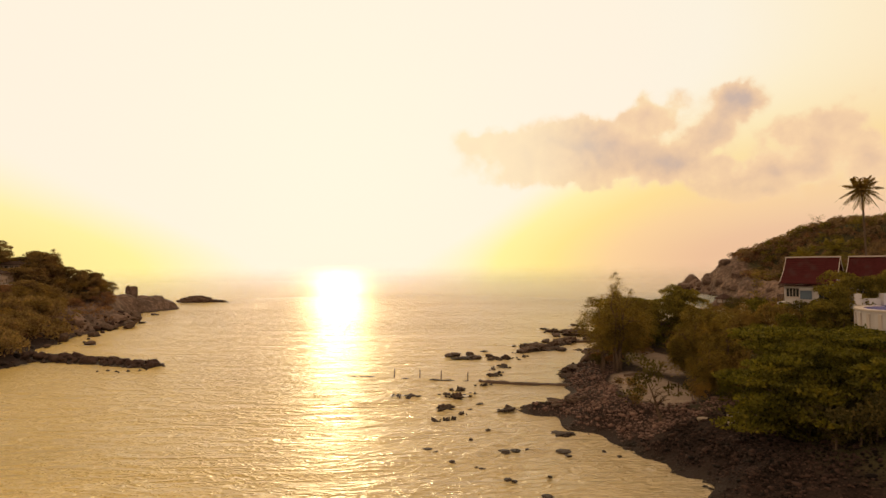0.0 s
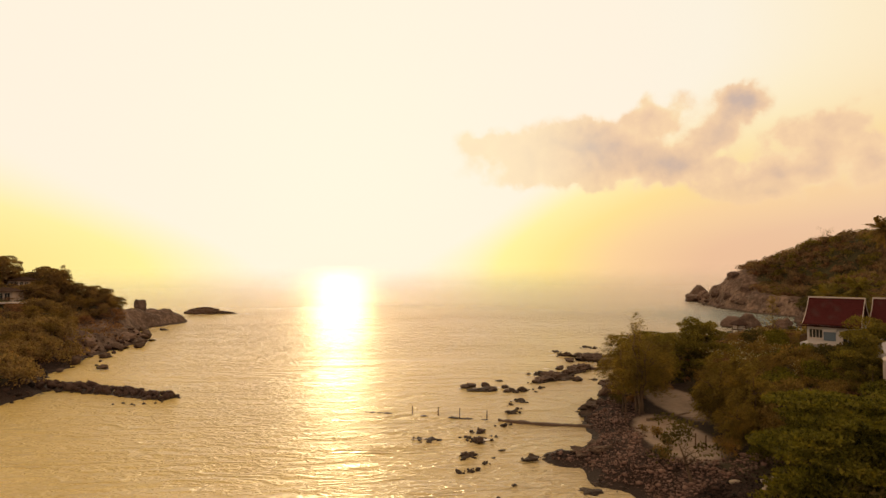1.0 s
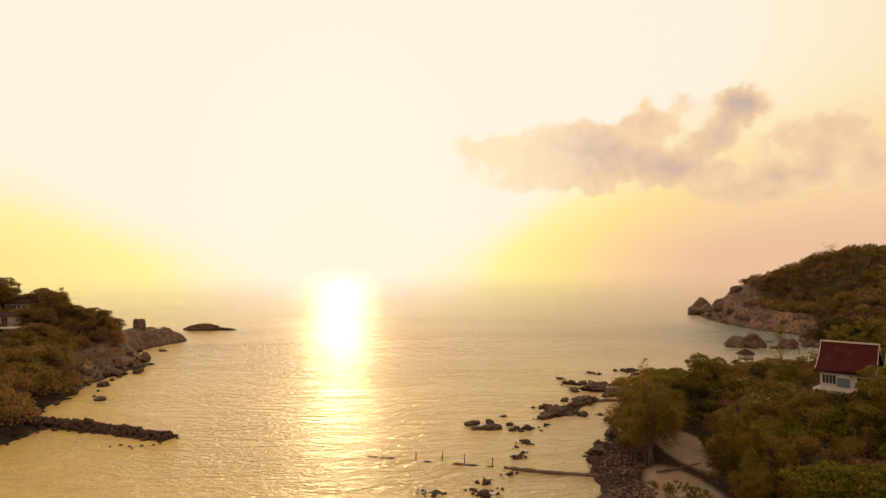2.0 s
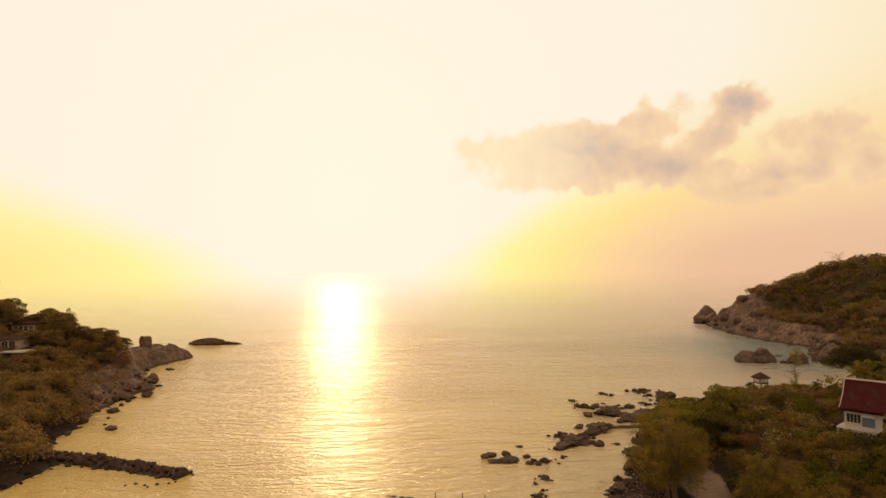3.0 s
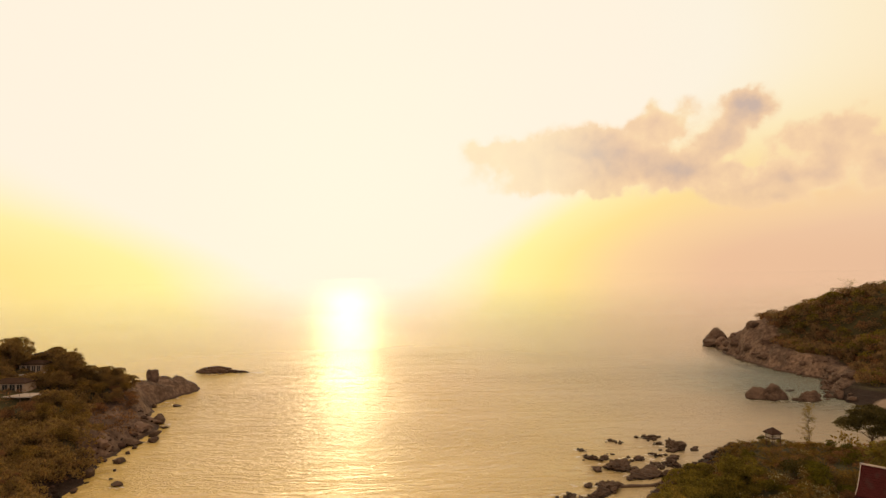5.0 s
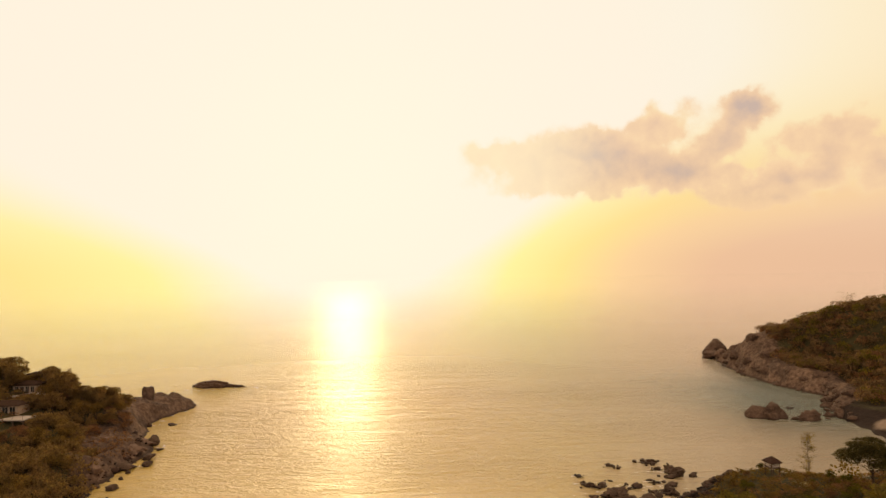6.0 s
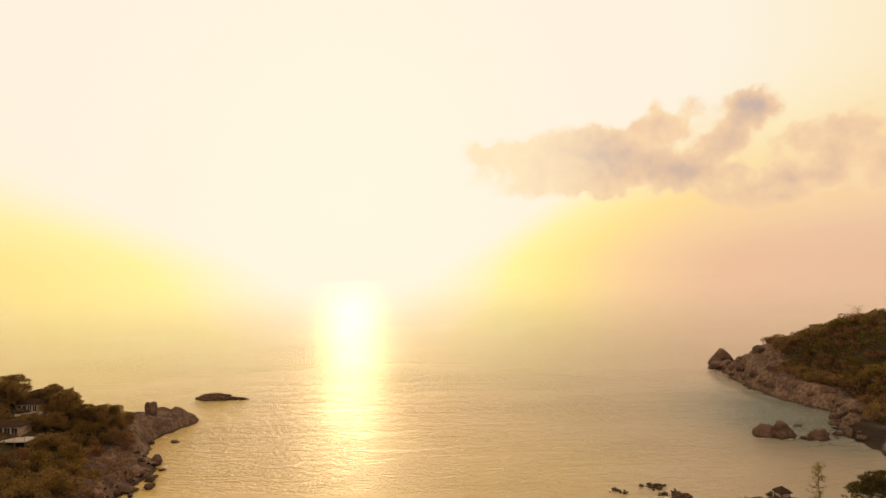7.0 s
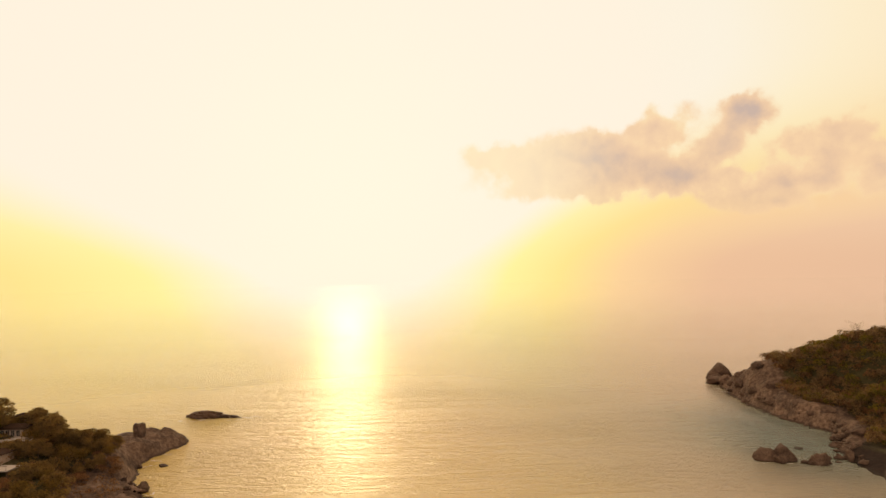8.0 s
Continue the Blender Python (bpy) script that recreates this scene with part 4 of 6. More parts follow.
def gable_wall(parent, x, half, z0, z1, y, mat):
    me = mesh_of("gable", [(x - 0.08, y - half, z0), (x - 0.08, y + half, z0), (x - 0.08, y, z1), (x + 0.08, y - half, z0), (x + 0.08, y + half, z0), (x + 0.08, y, z1)],
                 [(0, 2, 1), (3, 4, 5), (0, 1, 4, 3), (1, 2, 5, 4), (2, 0, 3, 5)], mat)
    return part("gable", me, parent)


def red_house():
    h = thing("house", 43.56, 72.82, 6.0, "white two-storey house with a steep red tiled gable roof", "house", turn=-46.2)
    prof = [(0.0, 8.76), (0.45, 7.95), (0.9, 7.25), (1.4, 6.6), (1.85, 6.1), (2.23, 5.78)]
    ups, low = (-2.43, -0.98, 4.05, 5.15), (-2.2, -0.6, 1.75, 3.05)
    part("wall", wall_mesh("front_wall", -2.6, 2.6, -2.0, 6.1, -1.72, -1.54, [ups, low, (1.0, 2.1, 3.6, 5.1)], PLASTER), h)
    part("wall", wall_mesh("back_wall", -2.6, 2.6, -2.0, 6.1, 1.54, 1.72, [(-1, 1, 3.6, 5.0)], PLASTER), h)
    for x in (-2.5, 2.5):
        part("wall", box_mesh("side_wall", (x - 0.1, -1.54, -2.0), (x + 0.1, 1.54, 6.1), PLASTER), h)
        gable_wall(h, x, 1.5, 6.1, 8.4, 0.0, TIMBER)
    part("floor_slab", box_mesh("floor_slab", (-2.4, -1.53, 3.1), (2.4, 1.53, 3.3), CONCRETE), h)
    gable_roof(h, -2.84, 2.84, prof, ROOF_RED, flare=0.1)
    part("skirt_roof", box_mesh("skirt_roof", (-3.1, -2.35, 5.45), (2.95, -1.74, 5.55), ROOF_RED, 0.02), h, "narrow lower red eave")
    window(h, *ups, -1.72, 4)
    window(h, *low, -1.72, 4)
    window(h, 1.0, 2.1, 3.6, 5.1, -1.72, 2)
    part("shutter", box_mesh("shutter", (-0.88, -1.82, 3.85), (0.35, -1.725, 4.85), BLUE_PANEL, 0.02), h, "blue-grey roller shutter")
    part("awning_box", box_mesh("awning_box", (-0.95, -1.97, 4.88), (0.5, -1.725, 5.2), PLASTER, 0.03), h, "white awning box")
    part("ledge", box_mesh("ledge", (-2.7, -1.92, 3.25), (2.7, -1.723, 3.42), TRIM, 0.03), h)
    bal = part("balcony", box_mesh("balcony", (-3.5, -1.5, 3.2), (-2.61, 1.0, 3.4), PLASTER, 0.03), h, "small white side balcony")
    part("rail", box_mesh("rail", (-3.5, -1.5, 4.15), (-3.42, 1.0, 4.25), TIMBER, 0.01), bal)
    for k in range(7):
        y = -1.45 + k * 0.4
        part("baluster", box_mesh("baluster", (-3.49, y, 3.4), (-3.43, y + 0.06, 4.15), TIMBER), bal)
    for y in (-1.3, 0.8):
        part("post", box_mesh("post", (-3.45, y - 0.08, -2.0), (-3.29, y + 0.08, 3.2), PLASTER), bal)
    # the wing behind, under a roof of its own
    wing = thing("house", 43.56, 72.82, 6.0, "rear house wing with a red tiled gable roof", "house", turn=-46.2)
    part("wall", wall_mesh("front_wall", 3.5, 8.6, -2.0, 6.0, 0.1, 0.28, [(4.4, 6.0, 3.6, 5.0)], PLASTER), wing)
    part("wall", box_mesh("back_wall", (3.5, 3.32, -2.0), (8.6, 3.5, 6.0), PLASTER), wing)
    for x in (3.6, 8.5):
        part("wall", box_mesh("side_wall", (x - 0.1, 0.28, -2.0), (x + 0.1, 3.32, 6.0), PLASTER), wing)
        gable_wall(wing, x, 1.5, 6.0, 8.3, 1.8, TIMBER)
    window(wing, 4.4, 6.0, 3.6, 5.0, 0.1, 3)
    gable_roof(wing, 3.3, 8.9, prof, ROOF_RED, y=1.8, flare=0.1)


def grey_house():
    g = thing("house", 50.0, 62.5, 6.5, "plastered house with a grey tiled gable roof", "house", turn=20)
    part("wall", wall_mesh("front_wall", -2.6, 2.6, -2.0, 6.6, -2.2, -2.0, [(-1.8, -0.5, 4.2, 5.6), (0.6, 1.9, 4.2, 5.6)], PLASTER_DULL), g)
    part("wall", box_mesh("back_wall", (-2.6, 2.0, -2.0), (2.6, 2.2, 6.6), PLASTER_DULL), g)
    for x in (-2.5, 2.5):
        part("wall", box_mesh("side_wall", (x - 0.1, -2.0, -2.0), (x + 0.1, 2.0, 6.6), PLASTER_DULL), g)
        gable_wall(g, x, 2.0, 6.6, 8.3, 0.0, TIMBER)
    window(g, -1.8, -0.5, 4.2, 5.6, -2.2, 2)
    window(g, 0.6, 1.9, 4.2, 5.6, -2.2, 2)
    gable_roof(g, -2.9, 2.9, [(0, 8.6), (1.2, 7.7), (2.2, 6.95), (2.9, 6.55)], ROOF_GREY, flare=0.1)


def ring_wall(name, r0, r1, a0, a1, z0, z1, mat, steps=18):
    verts, faces = [], []
    for k in range(steps + 1):
        a = radians(a0 + (a1 - a0) * k / steps)
        for r, z in ((r0, z0), (r1, z0), (r1, z1), (r0, z1)):
            verts.append((r * math.cos(a), r * math.sin(a), z))
    for k in range(steps):
        for s in range(4):
            i, j = 4 * k + s, 4 * k + (s + 1) % 4
            faces.append((i, j, j + 4, i + 4))
    faces += [(3, 2, 1, 0), tuple(range(4 * steps, 4 * steps + 4))]
    me = mesh_of(name, verts, faces, mat)
    bm = bmesh.new()
    bm.from_mesh(me)
    bmesh.ops.recalc_face_normals(bm, faces=bm.faces[:])
    bm.to_mesh(me)
    bm.free()
    return me


def pool_terrace():
    t = thing("pool_terrace", 42.4, 55.8, 4.6, "cream pool terrace with a curved wall and white parapet", "terrace")
    part("retaining_wall", ring_wall("retaining_wall", 3.9, 4.3, 90, 300, -1.0, 5.2, PLASTER), t, "curved cream plaster wall")
    part("coping", ring_wall("coping", 3.7, 4.45, 90, 300, 5.2, 5.36, TRIM), t, "pale stone coping")
    for k in range(14):
        a = 95 + k * 15
        part("pilaster", ring_wall("pilaster", 4.3, 4.42, a, a + 4, 1.0, 5.0, TRIM, 2), t)
    verts = [(3.7 * math.cos(radians(a)), 3.7 * math.sin(radians(a)), 4.1) for a in range(90, 301, 10)] + [(4.6, -3.2, 4.1), (4.6, 5.5, 4.1), (-1.2, 5.5, 4.1)]
    part("pool_floor", mesh_of("pool_floor", verts, [tuple(range(len(verts)))], POOL_TILE), t)
    surface = [(x, y, 5.31) for x, y, _ in verts]
    part("pool_water", mesh_of("pool_water", surface, [tuple(range(len(verts)))], POOL_WATER), t, "still blue pool water")
    part("side_wall", box_mesh("side_wall", (-1.6, 3.8, 1.0), (-1.22, 5.5, 5.4), PLASTER, 0.03), t)
    part("parapet", box_mesh("parapet", (-1.6, 5.52, 4.6), (6.0, 5.8, 5.95), PLASTER, 0.03), t, "white parapet wall")
    for x in (-1.4, 1.5, 4.4):
        part("pillar", box_mesh("pillar", (x - 0.4, 5.2, 4.6), (x + 0.4, 6.0, 6.45), PLASTER, 0.05), t, "white parapet pillar")
    part("planter_wall", box_mesh("planter_wall", (0.9, -2.6, 4.4), (1.2, 0.6, 5.75), PLASTER, 0.04), t)


def villa(x, y, z, turn, wide, deep, tall, label, deck=True, roof_mat=None):
    v = thing("villa", x, y, z, label, "house", "hillside villas", turn)
    w2, d2 = wide / 2, deep / 2
    holes = [(-w2 + 0.5 + k * (wide - 0.8) / 4, -w2 + 0.5 + k * (wide - 0.8) / 4 + (wide - 0.8) / 4 - 0.35, 0.1, tall - 0.4) for k in range(4)]
    part("wall", wall_mesh("front_wall", -w2, w2, -3.0, tall, -d2, -d2 + 0.2, holes, PLASTER_BROWN), v)
    part("wall", box_mesh("back_wall", (-w2, d2 - 0.2, -3.0), (w2, d2, tall), PLASTER_BROWN), v)
    for sx in (-w2 + 0.1, w2 - 0.1):
        part("wall", box_mesh("side_wall", (sx - 0.1, -d2 + 0.2, -3.0), (sx + 0.1, d2 - 0.2, tall), PLASTER_BROWN), v)
    for o in holes:
        window(v, *o, -d2, 2)
    o, p = 0.6, tall + 0.9
    ridge = max(w2 - d2, 0.3)
    verts = [(-w2 - o, -d2 - o, tall), (w2 + o, -d2 - o, tall), (w2 + o, d2 + o, tall), (-w2 - o, d2 + o, tall), (-ridge, 0, p), (ridge, 0, p)]
    verts += [(a, b, c - 0.16) for a, b, c in verts[:4]]
    me = mesh_of("roof", verts, [(0, 1, 5, 4), (2, 3, 4, 5), (1, 2, 5), (3, 0, 4), (9, 8, 7, 6), (0, 6, 7, 1), (1, 7, 8, 2), (2, 8, 9, 3), (3, 9, 6, 0)], roof_mat or ROOF_BROWN)
    layer = me.uv_layers.new(name="tiles")
    for loop in me.loops:
        c = me.vertices[loop.vertex_index].co
        layer.data[loop.index].uv = (c.x + c.y * 0.3, math.hypot(c.y, c.z))
    part("roof", me, v, "brown tiled hip roof")
    if deck:
        d = part("deck", box_mesh("deck", (-w2 - 0.5, -d2 - 4.2, -0.3), (w2 + 4.6, -d2, 0.0), DECKING, 0.02), v, "pale projecting deck")
        for k in range(6):
            px = -w2 + k * (wide + 4.2) / 5
            part("post", box_mesh("post", (px - 0.1, -d2 - 4.0, -4.5), (px + 0.1, -d2 - 3.8, -0.3), CONCRETE), d)
            part("baluster", box_mesh("baluster", (px - 0.03, -d2 - 4.15, 0.0), (px + 0.03, -d2 - 4.09, 0.95), TIMBER), d)
        part("rail", box_mesh("rail", (-w2 - 0.4, -d2 - 4.16, 0.95), (w2 + 4.5, -d2 - 4.08, 1.02), TIMBER), d)
    return v


def sala():
    s = thing("pavilion", 52.5, 116.8, 5.75, "small open wooden pavilion with a thatched hip roof", "pavilion", turn=12)
    s.scale = (0.8, 0.8, 0.82)
    part("floor", box_mesh("floor", (-1.15, -1.15, 0.5), (1.15, 1.15, 0.66), TIMBER, 0.02), s)
    for x in (-1.02, 1.02):
        for y in (-1.02, 1.02):
            part("post", box_mesh("post", (x - 0.07, y - 0.07, -1.5), (x + 0.07, y + 0.07, 2.1), TIMBER), s)
    for x0, y0, x1, y1 in ((-1.0, -1.05, 1.0, -0.99), (-1.0, 0.99, 1.0, 1.05), (-1.05, -1.0, -0.99, 1.0), (0.99, -1.0, 1.05, 1.0)):
        for z in (0.85, 1.22):
            part("rail", box_mesh("rail", (x0, y0, z), (x1, y1, z + 0.17), TRIM), s, "pale bleached rail")
    rings = [(1.5, 1.8), (1.0, 2.25), (0.5, 2.62), (0.05, 2.95)]
    verts = [(sx * r, sy * r, z) for r, z in rings for sx, sy in ((-1, -1), (1, -1), (1, 1), (-1, 1))] + [(sx * 1.45, sy * 1.45, 1.65) for sx, sy in ((-1, -1), (1, -1), (1, 1), (-1, 1))]
    faces = [(4 * k + i, 4 * k + (i + 1) % 4, 4 * k + 4 + (i + 1) % 4, 4 * k + 4 + i) for k in range(3) for i in range(4)] + [(12, 13, 14, 15), (19, 18, 17, 16)]
    faces += [(16 + i, 16 + (i + 1) % 4, (i + 1) % 4, i) for i in range(4)]
    part("roof", mesh_of("roof", verts, faces, THATCH), s, "dark thatched roof")


PLASTER_BROWN = plain("buff_plaster", (0.36, 0.28, 0.22), 0.85, scale=0.8, vary=0.3, bump=0.1)
POOL_WATER, _n, _s = material("pool_water")
_s.inputs["Base Color"].default_value = (0.045, 0.05, 0.30, 1)
_s.inputs["Roughness"].default_value = 0.2
_s.inputs["Specular IOR Level"].default_value = 0.06
_n.link(_n.bump(_n.noise(place_of(_n), 2.0, 3.0), 0.15, 0.05), _s.inputs["Normal"])

red_house()
grey_house()
pool_terrace()
sala()
villa(-112.8, 148.5, 10.7, 0, 8.0, 4.0, 2.5, "hillside villa with a pale deck on posts")
villa(-118.0, 163.0, 13.3, 6, 6.0, 4.0, 2.2, "upper hillside villa with a small pale deck")
villa(-119.8, 169.5, 14.8, 0, 7.0, 5.0, 2.0, "hilltop villa under a brown hip roof", deck=False)


# ---- walls in the water, breakwater, posts ----
def strip_wall(name, line, half, top, foot, mat, label, category, seed):
    """A low worn wall along a line of (x, y)."""
    pts = []
    for (ax, ay), (bx, by) in zip(line, line[1:]):
        n = max(2, int(math.hypot(bx - ax, by - ay) / 0.5))
        pts += [(ax + (bx - ax) * k / n, ay + (by - ay) * k / n) for k in range(n)]
    pts.append(line[-1])
    rng = random.Random(seed)
    verts, faces = [], []
    for k, (x, y) in enumerate(pts):
        a, b = pts[max(k - 1, 0)], pts[min(k + 1, len(pts) - 1)]
        d = Vector((b[0] - a[0], b[1] - a[1], 0)).normalized()
        nrm = Vector((-d.y, d.x, 0))
        h = half * rng.uniform(0.85, 1.15)
        z = top + rng.uniform(-0.08, 0.08)
        for s, zz in ((-1.25, foot), (-1.0, z - 0.1), (-0.8, z), (0.8, z), (1.0, z - 0.1), (1.25, foot)):
            verts.append((x + nrm.x * s * h, y + nrm.y * s * h, zz + rng.uniform(-0.03, 0.03)))
    for k in range(len(pts) - 1):
        for s in range(5):
            i = 6 * k + s
            faces.append((i, i + 6, i + 7, i + 1))
    faces += [tuple(range(6)), tuple(range(len(verts) - 6, len(verts)))[::-1]]
    return tagged(part(name, mesh_of(name, verts, faces, mat)), label, category)


strip_wall("sea_wall", [(3.9, 74.6), (8.6, 72.9), (14.2, 71.6), (18.5, 70.6)], 0.27, 0.26, -1.5, CONCRETE, "weathered concrete wall running from beach into the bay", "sea wall", 1)
strip_wall("sea_wall", [(22.8, 109.9), (27.0, 110.2), (31.0, 110.8)], 0.25, 0.38, -1.5, CONCRETE, "short low wall closing a rock pool", "sea wall", 2)
strip_wall("sunken_wall", [(-13.0, 79.6), (-6.8, 77.6), (-0.8, 76.2), (3.9, 74.7)], 0.3, 0.0, -1.5, REEF, "sunken wall footing just awash in the bay", "sea wall", 3)
strip_wall("garden_kerb", [(19.4, 67.0), (21.2, 67.4), (22.6, 68.2), (25.0, 69.4)], 0.10, 2.28, 1.2, CONCRETE, "low curved stone kerb across the sand path", "kerb", 4)
for x, y in [(-6.8, 77.8), (-3.5, 77.2), (-0.8, 76.4), (2.5, 75.1)]:
    v, f = tube([(0, 0, -1.5), (0.02, 0, 0.3), (0.05, 0.01, 1.15)], [0.07, 0.065, 0.05], 7)
    post = part("mooring_post", mesh_of("mooring_post", v, f, TIMBER))
    post.matrix_basis = pose(x, y, 0)
    tagged(post, "thin dark wooden post standing in the water", "post", "posts along the sunken wall")
for x, y, tall in [(20.7, 57.0, 1.35), (21.4, 56.4, 1.3), (17.1, 66.9, 2.4)]:
    v, f = tube([(0, 0, -0.4), (0, 0, tall * 0.5), (0.02, 0, tall)], [0.07, 0.065, 0.06], 7)
    post = part("beach_post", mesh_of("beach_post", v, f, TIMBER))
    post.matrix_basis = pose(x, y, ground_at(x, y))
    tagged(post, "dark upright wooden post in the sand", "post", "posts on the beach")


def driftwood(x, y, turn, long, label):
    rng = random.Random(int(x * 10))
    pts = [(k / 6 * long, 0.12 * math.sin(k), 0.14 + 0.05 * math.sin(k * 1.7)) for k in range(7)]
    pieces = [tube(pts, [0.16, 0.15, 0.14, 0.13, 0.12, 0.1, 0.06], 8)]
    for k in (3, 4, 5):
        p = Vector(pts[k])
        pieces.append(tube([p, p + Vector((0.4, rng.uniform(-0.5, 0.5), 0.35)), p + Vector((0.8, rng.uniform(-0.7, 0.7), 0.5))], [0.07, 0.05, 0.03], 6))
    ob = part("driftwood", mesh_of("driftwood", *joined(pieces), DRIFTWOOD, True))
    ob.matrix_basis = pose(x, y, ground_at(x, y) + 0.02, 0, 0, turn)
    return tagged(ob, label, "log", "driftwood on the shingle")


driftwood(22.2, 46.4, -20, 1.9, "bleached driftwood log with broken branches on shingle")
driftwood(19.6, 47.6, -8, 2.6, "long thin bleached driftwood trunk on shingle")
driftwood(20.9, 44.9, 60, 1.2, "short bleached driftwood branch on shingle")


def stone_mesh(seed, mat):
    bm = bmesh.new()
    bmesh.ops.create_icosphere(bm, subdivisions=1, radius=0.5)
    rng = random.Random(seed)
    for v in bm.verts:
        v.co *= rng.uniform(0.75, 1.15)
        v.co.z *= 0.75
    me = bpy.data.meshes.new("stone")
    bm.to_mesh(me)
    bm.free()
    me.materials.append(mat)
    return me


def breakwater():
    b = thing("breakwater", -42.3, 87.4, 0, "low rubble breakwater of dark boulders", "breakwater")
    shapes = [stone_mesh(k, PEBBLE_SHADED) for k in range(8)]
    rng = random.Random(5)
    for k in range(290):
        t = rng.random()
        along = Vector((-26.5 * t, 8.8 * t + 1.2 * math.sin(t * 3.1), 0))
        half = 1.5 + 1.3 * t
        s = rng.uniform(-1, 1)
        size = rng.uniform(0.45, 1.1) + 1.1 * rng.random() ** 5
        z = (1 - s * s) * (0.6 + 0.35 * t) - 0.12 * size + 0.25 * math.sin(t * 23) * rng.random()
        ob = part("stone", shapes[k % 8], b)
        ob.matrix_basis = Matrix.LocRotScale((along.x + 0.3 * s * half, along.y + s * half, z), Euler((rng.random(), rng.random(), rng.random() * 6)), (size, size * rng.uniform(0.7, 1.1), size * 0.85))
    core = strip_wall("core", [(0.2, 0), (-9, 3.6), (-18, 6.9), (-27, 8.8)], 1.5, 0.12, -1.5, REEF, "", "", 9)
    core.parent = b
    for key in list(core.keys()):
        del core[key]


breakwater()
for x, y, wide in [(-44.5, 84.4, 0.6), (-46.0, 84.0, 0.5), (-45.2, 83.2, 0.4), (-43.0, 84.6, 0.4), (-47.5, 84.6, 0.5), (-42.4, 85.2, 0.35), (-48.6, 83.9, 0.3), (-41.2, 87.9, 0.5)]:
    rock("rock", x, y, wide, 0.22, "small stone awash beside the breakwater", "stones by the breakwater", level=2)


# ---- shingle ----
def shingle(name, spots, sizes, mat, label, seed):
    """Many small angular stones lying on the ground, in one mesh."""
    rng = np.random.RandomState(seed)
    bm = bmesh.new()
    bmesh.ops.create_icosphere(bm, subdivisions=1, radius=0.5)
    base = np.array([v.co[:] for v in bm.verts])
    tri = np.array([[v.index for v in f.verts] for f in bm.faces])
    bm.free()
    n, m = len(spots), len(base)
    z = land(spots[:, 0], spots[:, 1])
    shape = base[None] * rng.uniform(0.7, 1.2, (n, m, 1)) * (sizes[:, None] * rng.uniform(0.6, 1.3, (n, 3)) * [1, 1, 0.6])[:, None]
    a = rng.uniform(0, 6.28, n)
    c, s = np.cos(a)[:, None], np.sin(a)[:, None]
    x = shape[..., 0] * c - shape[..., 1] * s + spots[:, :1]
    y = shape[..., 0] * s + shape[..., 1] * c + spots[:, 1:2]
    verts = np.stack([x, y, shape[..., 2] + z[:, None] + 0.08 * sizes[:, None]], -1).reshape(-1, 3)
    faces = (tri[None] + np.arange(n)[:, None, None] * m).reshape(-1, 3)
    me = bpy.data.meshes.new(name)
    me.vertices.add(len(verts))
    me.vertices.foreach_set("co", verts.astype(np.float32).ravel())
    me.loops.add(faces.size)
    me.loops.foreach_set("vertex_index", faces.astype(np.int32).ravel())
    me.polygons.add(len(faces))
    me.polygons.foreach_set("loop_start", np.arange(0, faces.size, 3, dtype=np.int32))
    me.materials.append(mat)
    me.update(calc_edges=True)
    return tagged(part(name, me), label, "stones", kind="stuff")


def shore_spots(x0, x1, y0, y1, n, near, far, seed):
    """Random places between two distances from the waterline."""
    rng = np.random.RandomState(seed)
    p = rng.uniform((x0, y0), (x1, y1), (n * 6, 2))
    d = shore_distance(p[:, 0], p[:, 1])
    return p[(d > near) & (d < far)][:n]


spots = np.concatenate([shore_spots(6, 32, 34, 80, 13000, -2.6, 6.0, 1), shore_spots(14, 38, 30, 54, 10000, -2.0, 13.0, 14)])
height_ = land(spots[:, 0], spots[:, 1])
spots = spots[(height_ > -0.16) & (np.hypot((spots[:, 0] - 20.6) / 3.0, (spots[:, 1] - 60.8) / 8.6) + 1.6 * fbm(np.stack([spots[:, 0], spots[:, 1], 0 * height_], -1) * 0.5, 3, 44) > 0.95)]
sizes_ = np.random.RandomState(2).lognormal(-1.95, 0.5, len(spots)).clip(0.08, 0.8)
# near stones take the shaded copy, painting in the gloom below the trees
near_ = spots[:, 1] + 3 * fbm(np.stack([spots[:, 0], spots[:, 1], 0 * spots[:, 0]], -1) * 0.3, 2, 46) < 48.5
shingle("shingle", spots[near_], sizes_[near_], PEBBLE_SHADED, "shingle darkened in colour for the shade under the trees", 3)
shingle("shingle", spots[~near_], sizes_[~near_], PEBBLE_LIT, "reddish lit-tone shingle and broken stones on the beach", 13)
spots = shore_spots(14, 50, 78, 132, 1500, -1.5, 5.0, 4)
shingle("shingle", spots, np.random.RandomState(5).lognormal(-0.7, 0.55, len(spots)).clip(0.2, 2.0), PEBBLE_SHADED, "brown boulders and shingle under the trees", 6)
spots = shore_spots(-100, -60, 80, 165, 700, -1.5, 3.0, 7)
shingle("shingle", spots, np.random.RandomState(8).lognormal(-0.75, 0.55, len(spots)).clip(0.25, 1.8), PEBBLE_SHADED, "dark boulders and shingle at the cape's foot", 9)
spots = shore_spots(98, 130, 172, 298, 190, -1.8, 3.0, 10)
shingle("shingle", spots, np.random.RandomState(11).lognormal(-0.05, 0.7, len(spots)).clip(0.4, 4.5), GRANITE, "brown boulders at the foot of the hill", 12)


